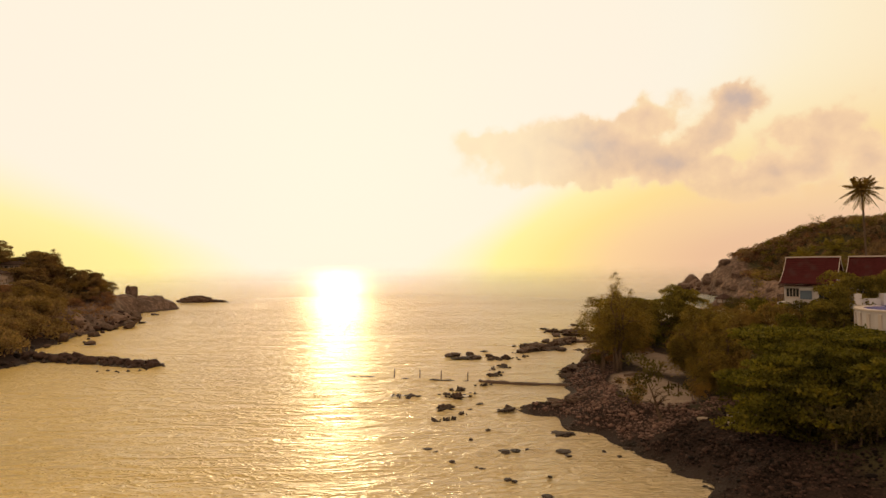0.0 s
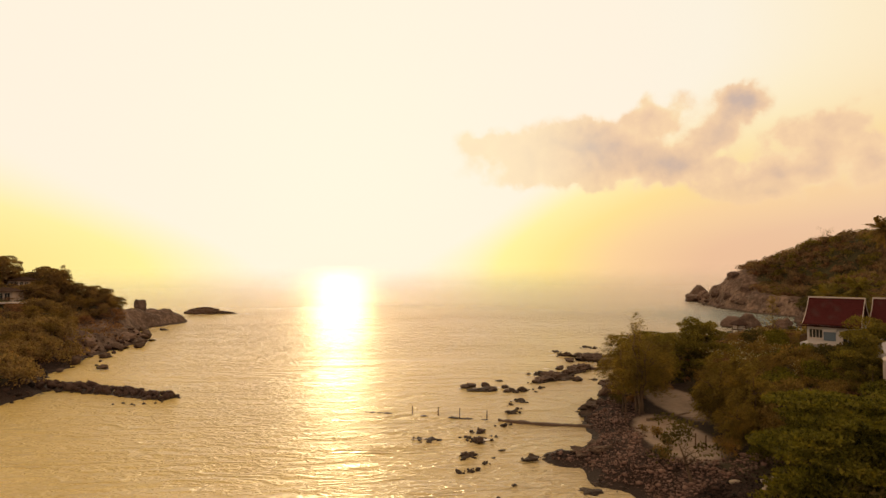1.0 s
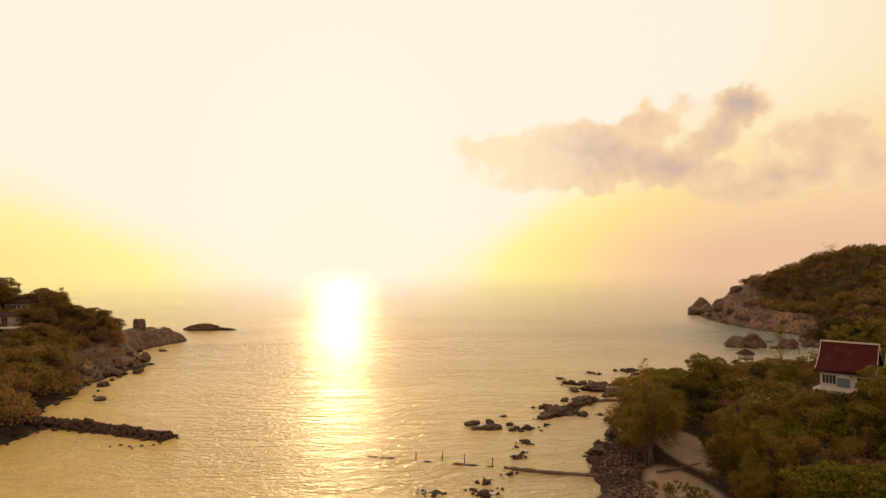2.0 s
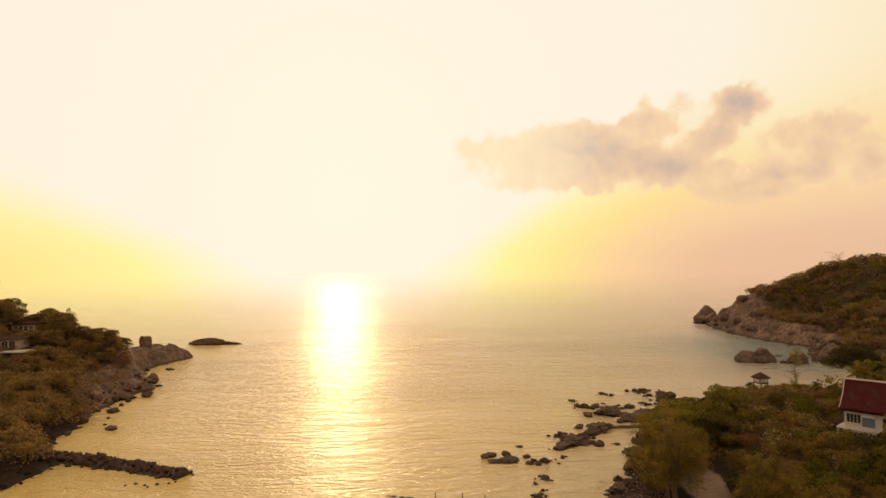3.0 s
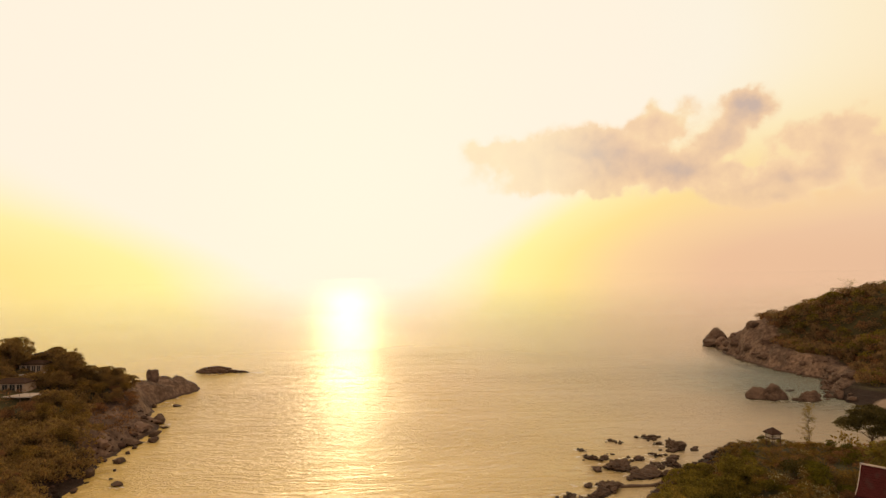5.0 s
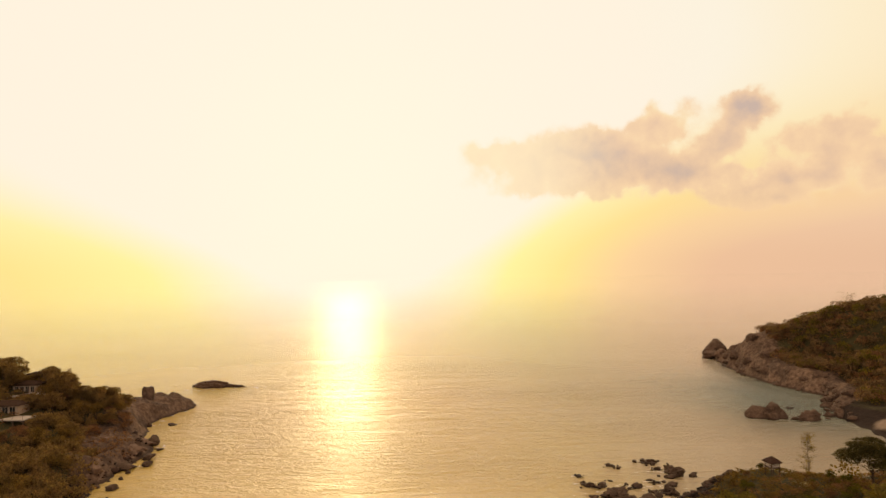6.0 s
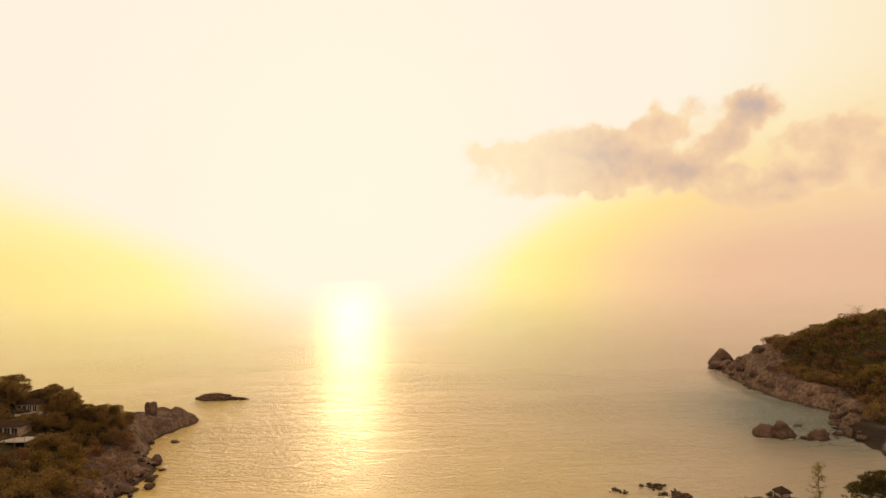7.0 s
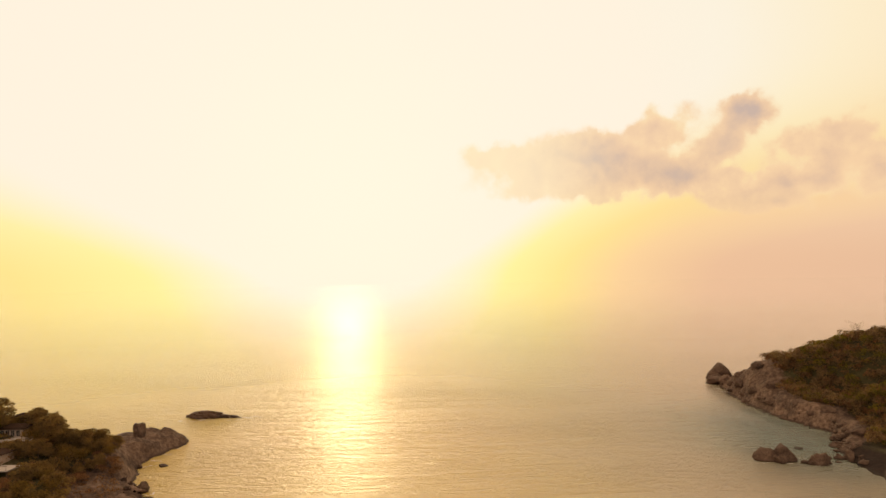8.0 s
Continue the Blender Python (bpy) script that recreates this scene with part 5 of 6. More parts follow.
# ---- plants ----
def leaf_quads(centres, along, long, wide, rng, droop=0.0):
    """Folded leaf blades (n, 4, 3) at centres, pointing along."""
    n = len(centres)
    u = along / (np.linalg.norm(along, axis=1, keepdims=True) + 1e-9)
    r = rng.normal(size=(n, 3))
    v = np.cross(u, r)
    v /= np.linalg.norm(v, axis=1, keepdims=True) + 1e-9
    L = (long * rng.uniform(0.6, 1.4, n))[:, None]
    W = (wide * rng.uniform(0.6, 1.4, n))[:, None]
    tip = centres + u * L * 0.5
    tip[:, 2] -= droop * L[:, 0]
    return np.stack([centres - u * L * 0.5, centres + v * W * 0.5, tip, centres - v * W * 0.5], 1)


def lobe_points(lobes, count, rng, shell=0.55):
    """Points in ellipsoid lobes, thicker towards their upper outside, and the directions outward."""
    lobes = np.asarray(lobes, float)
    vol = lobes[:, 3] * lobes[:, 4] + lobes[:, 4] * lobes[:, 5]
    pick = rng.choice(len(lobes), count, p=vol / vol.sum())
    d = rng.normal(size=(count, 3))
    d /= np.linalg.norm(d, axis=1, keepdims=True)
    d[:, 2] = np.where(rng.rand(count) < 0.55, np.abs(d[:, 2]), d[:, 2])
    r = shell + (1 - shell) * rng.rand(count) ** 0.6
    p = d * r[:, None]
    p *= (1 + 0.5 * fbm(d * 2.2 + pick[:, None] * 5.1, 3, 11))[:, None]
    return lobes[pick, :3] + p * lobes[pick, 3:], d


def crown_mesh(name, lobes, count, leaf, mat, seed, slim=0.55, flat=0.0, shell=0.5, up=0.3):
    rng = np.random.RandomState(seed)
    p, d = lobe_points(lobes, count, rng, shell)
    keep = fbm(p * (0.9 / max(leaf * 3, 0.4)), 2, seed + 5) > -0.22
    p, d = p[keep], d[keep]
    way_ = d * 0.5 + rng.normal(size=p.shape) * 0.55 + np.array([0, 0, up])
    way_[:, 2] *= 1 - flat
    return quads_mesh(name, leaf_quads(p, way_, leaf, leaf * slim, rng), mat)


def trunk_mesh(name, tall, base, limbs, mat, seed, lean=(0.0, 0.0), spread=0.5, trunks=1):
    """A tapered trunk with limbs that fork into the crown."""
    rng = random.Random(seed)
    pieces = []
    for t in range(trunks):
        ox, oy = (rng.uniform(-0.5, 0.5), rng.uniform(-0.5, 0.5)) if trunks > 1 else (0, 0)
        tl = (lean[0] + (rng.uniform(-0.12, 0.12) if trunks > 1 else 0), lean[1] + (rng.uniform(-0.1, 0.1) if trunks > 1 else 0))
        top = tall * rng.uniform(0.85, 1.0)
        pts = [Vector((ox + tl[0] * z + 0.04 * tall * math.sin(z * 1.3 + t) * (z / tall), oy + tl[1] * z, z - 0.4)) for z in [top * k / 6 for k in range(7)]]
        b = base / (trunks**0.5)
        pieces.append(tube(pts, [b * (1.25 if k == 0 else 1 - 0.13 * k) for k in range(7)], 8))
        for k in range(max(limbs // trunks, 2)):
            i = rng.choice((2, 3, 3, 4, 4, 5))
            p, a = pts[i], rng.uniform(0, 6.28)
            ln = tall * spread * rng.uniform(0.6, 1.1)
            e = p + Vector((math.cos(a) * ln, math.sin(a) * ln, ln * rng.uniform(0.3, 0.8)))
            m = (p + e) / 2 + Vector((0, 0, 0.12 * ln))
            r = b * (1 - 0.13 * i) * 0.55
            pieces.append(tube([p, m, e], [r, r * 0.65, r * 0.25], 6))
            for _ in range(2):
                f = m + Vector((rng.uniform(-1, 1), rng.uniform(-1, 1), rng.uniform(0.2, 0.9))) * ln * 0.45
                pieces.append(tube([m, (m + f) / 2 + Vector((0, 0, 0.05 * ln)), f], [r * 0.5, r * 0.35, r * 0.12], 5))
    return mesh_of(name, *joined(pieces), mat, True)


def pads(seed, n, radius, z0, z1, pad, thin=0.35):
    """Flat tiers of foliage spread through a crown."""
    rng = random.Random(seed)
    out = []
    for k in range(n):
        a, t = rng.uniform(0, 6.28), (k + rng.random()) / n
        r = radius * math.sqrt(rng.random()) * (1 - 0.55 * t**2)
        s = pad * rng.uniform(0.7, 1.3)
        out.append((math.cos(a) * r, math.sin(a) * r, z0 + (z1 - z0) * t, s, s * rng.uniform(0.8, 1.2), s * thin))
    return out


def broad_tree(name, label, tall, radius, count, leaf, mat, seed, thin=0.35, n=26, bark=None, trunks=1, low=0.35, group="", lean=(0, 0)):
    t = thing(name, 0, 0, -50, label, "tree", group)
    part("trunk", trunk_mesh("trunk", tall * 0.75, 0.035 * tall, 9, bark or BARK, seed, lean, 0.42, trunks), t)
    lobes = [(x + lean[0] * z, y + lean[1] * z, z, a, b, c) for x, y, z, a, b, c in pads(seed, n, radius, tall * low, tall * 0.96, radius * 0.42, thin)]
    part("crown", crown_mesh("crown", lobes, count, leaf, mat, seed), t)
    return t


def feathery_tree(name, label, tall, radius, count, mat, seed, sparse=1.0, bark=None, group="", trunks=1, low=0.15):
    """A casuarina-like tree: upswept sprays of fine needles."""
    rng = np.random.RandomState(seed)
    t = thing(name, 0, 0, -50, label, "tree", group)
    part("trunk", trunk_mesh("trunk", tall * 0.95, 0.02 * tall, 14, bark or BARK, seed, (0.02, 0), 0.25, trunks), t)
    sprays = int(150 * sparse)
    quads = []
    per = count // sprays
    leaders = [(0.0, 0.0, tall, 0.62)]
    for k in range(6):
        a, r = 1.05 * k + rng.uniform(-0.4, 0.4), radius * rng.uniform(0.35, 0.75)
        leaders.append((math.cos(a) * r, math.sin(a) * r, tall * rng.uniform(0.55, 0.9), rng.uniform(0.34, 0.55)))
    for k in range(sprays):
        lx, ly, lt, lr = leaders[k % len(leaders)]
        h = low + (0.99 - low) * rng.rand() ** 0.85
        z = lt * h
        a = rng.uniform(0, 6.28)
        reach_ = lr * radius * (1.04 - h) ** 0.6 * rng.uniform(0.6, 1.5)
        s = np.linspace(0.05, 1, per)
        jit = rng.normal(size=(per, 3)) * 0.11 * radius ** 0.5
        bend = min(1.0, h * 1.4)
        c = np.stack([lx * bend + np.cos(a) * reach_ * s, ly * bend + np.sin(a) * reach_ * s, z + reach_ * (0.75 * s - 0.7 * s * s)], -1) + jit
        d = np.stack([np.full(per, math.cos(a)), np.full(per, math.sin(a)), rng.uniform(-0.6, 0.6, per)], -1) + rng.normal(size=(per, 3)) * 0.45
        quads.append(leaf_quads(c, d, 0.42, 0.05, rng, 0.15))
    part("crown", quads_mesh("crown", np.concatenate(quads), mat), t)
    return t


def shrub(name, label, radius, tall, count, leaf, mat, seed, blossom=0, group=""):
    t = thing(name, 0, 0, -50, label, "shrub", group)
    rng = random.Random(seed)
    lobes = []
    for k in range(9):
        a, r = rng.uniform(0, 6.28), radius * 0.62 * math.sqrt(rng.random())
        s = radius * rng.uniform(0.35, 0.6)
        lobes.append((math.cos(a) * r, math.sin(a) * r, tall * rng.uniform(0.25, 0.78), s, s, s * rng.uniform(0.6, 0.9)))
    part("stems", trunk_mesh("stems", tall * 0.7, 0.05 * tall, 8, BARK, seed, (0, 0), 0.5, 3), t)
    part("leaves", crown_mesh("leaves", lobes, count, leaf, mat, seed), t)
    if blossom:
        top = [(x, y, z + c * 0.15, a * 1.04, b * 1.04, c * 1.04) for x, y, z, a, b, c in lobes]
        part("blossom", crown_mesh("blossom", top, blossom, 0.14, LEAF_FLOWER, seed + 1, 0.9, shell=0.95), t, "small pale blossoms")
    return t


def palm_tree(name, label, tall, fronds, reach_, seed, lean=0.0, mat=None):
    rng = np.random.RandomState(seed)
    t = thing(name, 0, 0, -50, label, "palm tree", "coconut palms")
    pts = [(lean * (z / tall) ** 2 * tall * 0.15, 0, z - 0.3) for z in np.linspace(0, tall, 12)]
    part("trunk", mesh_of("trunk", *tube(pts, [0.22] + [0.15 - 0.004 * k for k in range(1, 12)], 9), BARK, True), t)
    top = np.array(pts[-1])
    for k in range(fronds):
        a = 2.4 * k + rng.uniform(-0.2, 0.2)
        rise = 1.35 - 2.25 * (k / (fronds - 1)) + rng.uniform(-0.12, 0.12)
        s = np.linspace(0, 1, 26)
        flat_ = reach_ * (s * math.cos(rise) if abs(rise) < 1.2 else s * 0.4)
        z = reach_ * (math.sin(rise) * s - 0.40 * s**2.2)
        spine = top + np.stack([np.cos(a) * flat_, np.sin(a) * flat_, z], -1)
        side = np.array([-math.sin(a), math.cos(a), 0])
        v, f = tube([tuple(p) for p in spine[::5]], [0.035, 0.03, 0.022, 0.016, 0.01, 0.006][: len(spine[::5])], 4)
        fr = part("frond", mesh_of("frond", v, f, mat or LEAF_OLIVE), t)
        quads = []
        for sgn in (-1, 1):
            ahead_ = np.gradient(spine, axis=0)
            ahead_ /= np.linalg.norm(ahead_, axis=1, keepdims=True)
            ln = 0.26 * reach_ * np.sin(np.clip(s * 1.05 + 0.12, 0, 1) * math.pi) ** 0.6
            d = sgn * side[None] * 0.75 + ahead_ * 0.6 + np.array([0, 0, -0.55]) + rng.normal(size=(26, 3)) * 0.08
            d /= np.linalg.norm(d, axis=1, keepdims=True)
            tip = spine + d * ln[:, None]
            wv = ahead_ * 0.055
            quads.append(np.stack([spine - wv, (spine + tip) / 2 - wv * 1.2, tip, (spine + tip) / 2 + wv * 1.2], 1)[1:])
        part("frond_blade", quads_mesh("frond_blade", np.concatenate(quads), mat or LEAF_OLIVE), fr)["kind"] = "stuff"
    part("crown_base", mesh_of("crown_base", *tube([tuple(top + (0, 0, -0.5)), tuple(top), tuple(top + (0, 0, 0.4))], [0.2, 0.34, 0.1], 8), LEAF_OLIVE), t)
    return t


def sapling(name, label, tall, radius, count, mat, seed, bark):
    """A nearly bare young tree."""
    t = thing(name, 0, 0, -50, label, "tree")
    rng = random.Random(seed)
    pieces = [tube([(0.05 * math.sin(k), 0.04 * math.cos(k * 1.3), tall * k / 8 - 0.3) for k in range(9)], [0.09 - 0.0095 * k for k in range(9)], 6)]
    ends = []
    for k in range(34):
        z = tall * rng.uniform(0.18, 0.95)
        a, ln = rng.uniform(0, 6.28), radius * (1.1 - 0.7 * z / tall) * rng.uniform(0.6, 1.1)
        p = Vector((0, 0, z))
        e = p + Vector((math.cos(a) * ln, math.sin(a) * ln, ln * rng.uniform(0.2, 0.7)))
        pieces.append(tube([p, (p + e) / 2 + Vector((0, 0, 0.08)), e], [0.03, 0.02, 0.008], 5))
        ends.append((p, e))
    part("trunk", mesh_of("trunk", *joined(pieces), bark), t)
    nr = np.random.RandomState(seed)
    pick = nr.randint(0, len(ends), count)
    s = nr.uniform(0.15, 1.1, count)[:, None]
    c = np.array([ends[i][0] for i in pick]) * (1 - s) + np.array([ends[i][1] for i in pick]) * s + nr.normal(size=(count, 3)) * 0.2
    part("leaves", quads_mesh("leaves", leaf_quads(c, nr.normal(size=(count, 3)), 0.2, 0.09, nr), mat), t)
    return t


def plant(proto, x, y, size=1.0, turn=0.0, lift=0.0, stretch=1.0):
    return copy_thing(proto, Matrix.Translation((x, y, ground_at(x, y) + lift)) @ Matrix.Rotation(radians(turn), 4, "Z") @ Matrix.Diagonal((size, size, size * stretch, 1)))


def drop(proto):
    """Remove a pattern that has been copied."""
    for o in (*proto.children_recursive, proto):
        bpy.data.objects.remove(o)


# the big shade trees over the near beach
ALMOND = "broad green shade tree with tiered branches over the beach"
near_a = broad_tree("shade_tree", ALMOND, 8.2, 5.0, 19000, 0.31, LEAF_GREEN, 21, 0.17, 34, low=0.10, group="shade trees behind the beach")
near_b = broad_tree("shade_tree", ALMOND, 7.4, 4.4, 16000, 0.31, LEAF_GREEN, 22, 0.18, 30, low=0.08, group="shade trees behind the beach")
for proto, x, y, size, turn, stretch in [(near_a, 25.4, 44.5, 1.0, 0, 0.84), (near_b, 23.4, 40.4, 0.95, 80, 0.9), (near_a, 31.0, 45.5, 1.0, 140, 0.72), (near_b, 29.5, 39.0, 1.05, 200, 0.72), (near_a, 35.5, 40.5, 1.0, 260, 0.68),
                                         (near_b, 33.0, 50.0, 0.85, 20, 0.6), (near_b, 28.0, 50.0, 0.75, 300, 0.75), (near_a, 37.0, 46.5, 0.9, 60, 0.6), (near_b, 30.0, 34.0, 1.0, 120, 0.8), (near_a, 41.0, 43.0, 0.9, 10, 0.62)]:
    plant(proto, x, y, size, turn, 0, stretch)
drop(near_a), drop(near_b)

# feathery trees by the path
soft = feathery_tree("feathery_tree", "olive feathery casuarina tree beside the sand path", 7.8, 3.6, 12000, LEAF_SOFT, 31, 1.4, group="casuarinas behind the beach")
for x, y, size, turn in [(24.8, 61.5, 1.02, 0), (26.8, 58.2, 0.9, 90), (27.6, 64.5, 0.95, 200), (23.6, 55.0, 0.72, 40)]:
    plant(soft, x, y, size, turn)
drop(soft)
tall_soft = feathery_tree("feathery_tree", "slender brownish casuarina leaning over the water", 11.2, 3.8, 3600, LEAF_SOFT, 32, 0.9, group="casuarinas behind the beach", trunks=3, low=0.35)
for x, y, size, turn in [(19.6, 69.0, 0.95, 0), (20.2, 72.5, 1.0, 120), (18.4, 71.5, 0.72, 60), (20.8, 77.0, 0.85, 200)]:
    plant(tall_soft, x, y, size, turn)
drop(tall_soft)
tier = broad_tree("tiered_tree", "dark olive tree with flat tiers above the shore", 8.8, 4.6, 9000, 0.28, LEAF_MID, 33, 0.16, 26, low=0.40, trunks=3, group="trees at the water's edge")
for x, y, size, turn in [(22.4, 79.2, 0.88, 140), (25.0, 84.5, 0.85, 30)]:
    plant(tier, x, y, size, turn)
drop(tier)
mixed = feathery_tree("feathery_tree", "tall green feathery tree with wispy tips above the shore", 9.4, 5.2, 9500, LEAF_SOFT, 38, 1.3, group="casuarinas behind the beach", trunks=3, low=0.36)
for x, y, size, turn in [(19.4, 70.4, 0.95, 0), (21.0, 75.5, 0.95, 140), (20.6, 73.2, 0.95, 250)]:
    plant(mixed, x, y, size, turn)
drop(mixed)
dense = broad_tree("leafy_tree", "dense fresh green tree behind the beach", 7.6, 3.7, 10000, 0.32, LEAF_MID, 34, 0.5, 20, low=0.2, group="trees at the water's edge")
for x, y, size, turn in [(30.5, 87.0, 0.84, 0), (33.8, 90.0, 0.84, 100), (28.0, 92.5, 0.76, 200), (31.5, 97.0, 0.66, 320), (36.6, 92.5, 0.74, 60), (40.6, 63.0, 0.78, 40), (42.8, 64.6, 0.86, 150), (46.5, 63.8, 0.9, 250), (38.6, 61.2, 0.6, 10)]:
    plant(dense, x, y, size, turn)
drop(dense)
young = broad_tree("beach_tree", "small leaning tree with sparse round leaves on shingle", 3.6, 1.7, 620, 0.22, LEAF_DARK, 35, 0.5, 9, low=0.4, lean=(-0.28, 0.1))
plant(young, 17.6, 49.6, 1.4, 0)
drop(young)
umbrella = broad_tree("umbrella_tree", "dark umbrella-shaped tree on a bare forked trunk", 9.4, 4.4, 11000, 0.30, LEAF_DARK, 36, 0.38, 24, low=0.58)
plant(umbrella, 60.4, 101.5, 0.9, 0)
plant(umbrella, 62.5, 99.0, 0.74, 120)
drop(umbrella)
bare = sapling("young_tree", "slender almost bare young tree on the knoll", 9.4, 2.3, 1700, LEAF_SOFT, 37, BARK)
plant(bare, 58.4, 115.8, 0.92, 0)
drop(bare)

pale_tree = sapling("bare_tree", "pale leafless spreading tree on the hill's crest", 6.5, 6.0, 900, LEAF_FLOWER, 39, BARK_PALE)
plant(pale_tree, 146.0, 243.0, 1.0, 30)
drop(pale_tree)

# coconut palms
high_palm = palm_tree("coconut_palm", "tall coconut palm with a slender trunk above the roofs", 16.0, 30, 2.7, 41, 0.25)
plant(high_palm, 51.6, 75.2, 1.06, 200)
drop(high_palm)
low_palm = palm_tree("coconut_palm", "short coconut palm among the shrubs behind the house", 8.2, 22, 2.7, 42, -0.3, LEAF_MID)
for x, y, size, turn in [(46.3, 78.4, 1.05, 30), (48.9, 77.8, 1.12, 140), (52.5, 84.5, 0.75, 310), (38.2, 59.0, 0.36, 100)]:
    plant(low_palm, x, y, size, turn)
drop(low_palm)

# shrubs over the near slope
shrubs = [shrub("shrub", "rounded green shrub on the slope", 1.9, 2.9, 2000, 0.22, LEAF_GREEN, 51, group="shrubs on the slope"),
          shrub("shrub", "rounded olive shrub on the slope", 2.0, 2.7, 2000, 0.2, LEAF_OLIVE, 52, group="shrubs on the slope"),
          shrub("shrub", "dry brownish shrub on the slope", 1.7, 2.1, 1600, 0.18, LEAF_DRY, 53, group="shrubs on the slope"),
          shrub("shrub", "dark dense shrub on the slope", 2.1, 3.0, 2000, 0.22, LEAF_DARK, 54, group="shrubs on the slope"),
          shrub("flowering_shrub", "shrub scattered with small pale blossoms", 2.0, 2.6, 1500, 0.2, LEAF_OLIVE, 55, 300, group="flowering shrubs"),
          shrub("shrub", "brown shrub on the cape, its colour lifted for haze", 2.0, 2.7, 1800, 0.26, LEAF_CAPE, 56, group="shrubs on the cape")]
rng = random.Random(7)


def on_building(x, y, clear=4.4):
    p = Matrix.Rotation(radians(46.2), 2) @ Vector((x - 43.56, y - 72.82))
    return (-5.4 < p.x < 10.6 and -3.6 < p.y < 4.0) or math.hypot(x - 42.6, y - 55.8) < 6.0 or math.hypot(x - 50, y - 62.5) < 4.2 or math.hypot(x - 52.0, (y - 114.8) / 1.3) < clear


def on_path(x, y):
    """On the sand track that leads inland from the beach."""
    return 60 < y < 84 and abs(x - (21.0 + 0.5 * (y - 65))) < 2.1


placed = []
while len(placed) < 165:
    x, y = rng.uniform(22, 78), rng.uniform(50, 131)
    d = float(shore_distance(np.array([x]), np.array([y]))[0])
    if d < 5 or x > 8 + 0.62 * y or on_building(x, y) or on_path(x, y) or (x < 25.5 and 50 < y < 78) or any(math.hypot(x - a, y - b) < 1.75 for a, b in placed):
        continue
    placed.append((x, y))
    kind = shrubs[rng.choices(range(5), (3, 5, 3.0, 1.6, 1.1))[0]]
    low = 0.4 if y > 112 else 0.62 if y > 98 else 1.0
    plant(kind, x, y, rng.uniform(0.7, 1.2) * low, rng.uniform(0, 360), -0.15, rng.uniform(0.8, 1.1))
for x, y, size in [(36.3, 79.5, 1.15), (38.2, 66.4, 1.0), (37.4, 67.6, 0.9), (40.5, 84.0, 0.9), (47.0, 95.0, 0.9)]:
    plant(shrubs[4], x, y, size, x * 40)
for x, y, size, k in [(18.2, 60.5, 0.42, 1), (18.0, 57.0, 0.4, 1), (17.6, 62.5, 0.3, 1), (21.6, 52.6, 0.62, 1), (23.4, 49.6, 0.7, 0), (16.8, 54.2, 0.45, 1), (20.2, 74.0, 0.7, 2), (18.4, 75.0, 0.55, 3), (19.2, 78.4, 0.6, 2), (24.6, 87.0, 0.8, 3), (25.0, 93.0, 0.8, 1),
                      (39.4, 64.6, 1.25, 3), (40.6, 64.2, 1.2, 3), (43.8, 64.0, 1.1, 3), (38.8, 62.2, 1.1, 1)]:
    plant(shrubs[k], x, y, size, x * 77)

for x, y, size in [(-103.5, 134.5, 0.8), (-107.5, 133.0, 0.8), (-111.5, 134.0, 0.8), (-100.8, 137.5, 0.7), (-99.5, 141.5, 0.7), (-98.8, 145.5, 0.9), (-100.5, 149.0, 1.1)]:
    plant(shrubs[5], x, y, size, x * 50)
for lx, ly, size, k in [(-4.6, -3.4, 1.0, 3), (-3.2, -3.7, 1.1, 0), (-1.6, -3.5, 0.95, 1), (0.2, -3.6, 1.05, 3), (1.8, -3.5, 1.2, 0), (3.4, -3.6, 1.25, 3), (-2.4, -5.2, 1.1, 1), (0.8, -5.4, 1.0, 4), (2.6, -5.2, 1.2, 1), (-5.0, -5.0, 1.0, 1)]:
    plant(shrubs[k], 43.56 + 0.692 * lx + 0.722 * ly, 72.82 - 0.722 * lx + 0.692 * ly, size, lx * 60, -0.1, 1.0)

# trees and shrubs on the west cape
cape_tree = broad_tree("cape_tree", "dark spreading tree on the cape's slope", 6.2, 3.4, 8000, 0.34, LEAF_CAPE, 61, 0.55, 32, low=0.18, group="trees on the cape")
cape_soft = feathery_tree("cape_casuarina", "wispy casuarina on the cape's skyline", 7.0, 2.8, 4200, LEAF_CAPE, 62, 0.8, group="trees on the cape")
for x, y, size, turn in [(-107.5, 160.5, 1.12, 0), (-104.0, 163.5, 0.95, 60), (-101.5, 166.5, 0.92, 120), (-99.5, 170, 0.78, 10), (-98.0, 173.5, 0.6, 80), (-96.5, 165, 0.6, 70), (-94.5, 160.5, 0.5, 170), (-110.5, 166, 1.0, 200), (-122.5, 160.0, 1.15, 40), (-126, 166, 1.2, 100),
                         (-119, 152, 0.7, 150), (-112.5, 152.8, 0.5, 220), (-105.5, 154, 0.7, 300), (-128, 157, 1.1, 10), (-119.5, 141, 0.9, 60), (-100, 163.5, 0.7, 20), (-104, 170.5, 0.7, 320)] + [(-107, 151.5, 0.62, 20), (-116.5, 151.5, 0.55, 90), (-110.5, 153, 0.55, 160), (-115, 167, 0.95, 210), (-123.5, 156.0, 0.85, 250)]:
    plant(cape_tree, x, y, size, turn)
for x, y, size, turn in [(-106.0, 161.5, 1.25, 0), (-127.0, 160.5, 1.2, 90), (-121.0, 164.0, 0.9, 30)]:
    plant(cape_soft, x, y, size, turn)
drop(cape_tree), drop(cape_soft)
placed = []
tries = 0
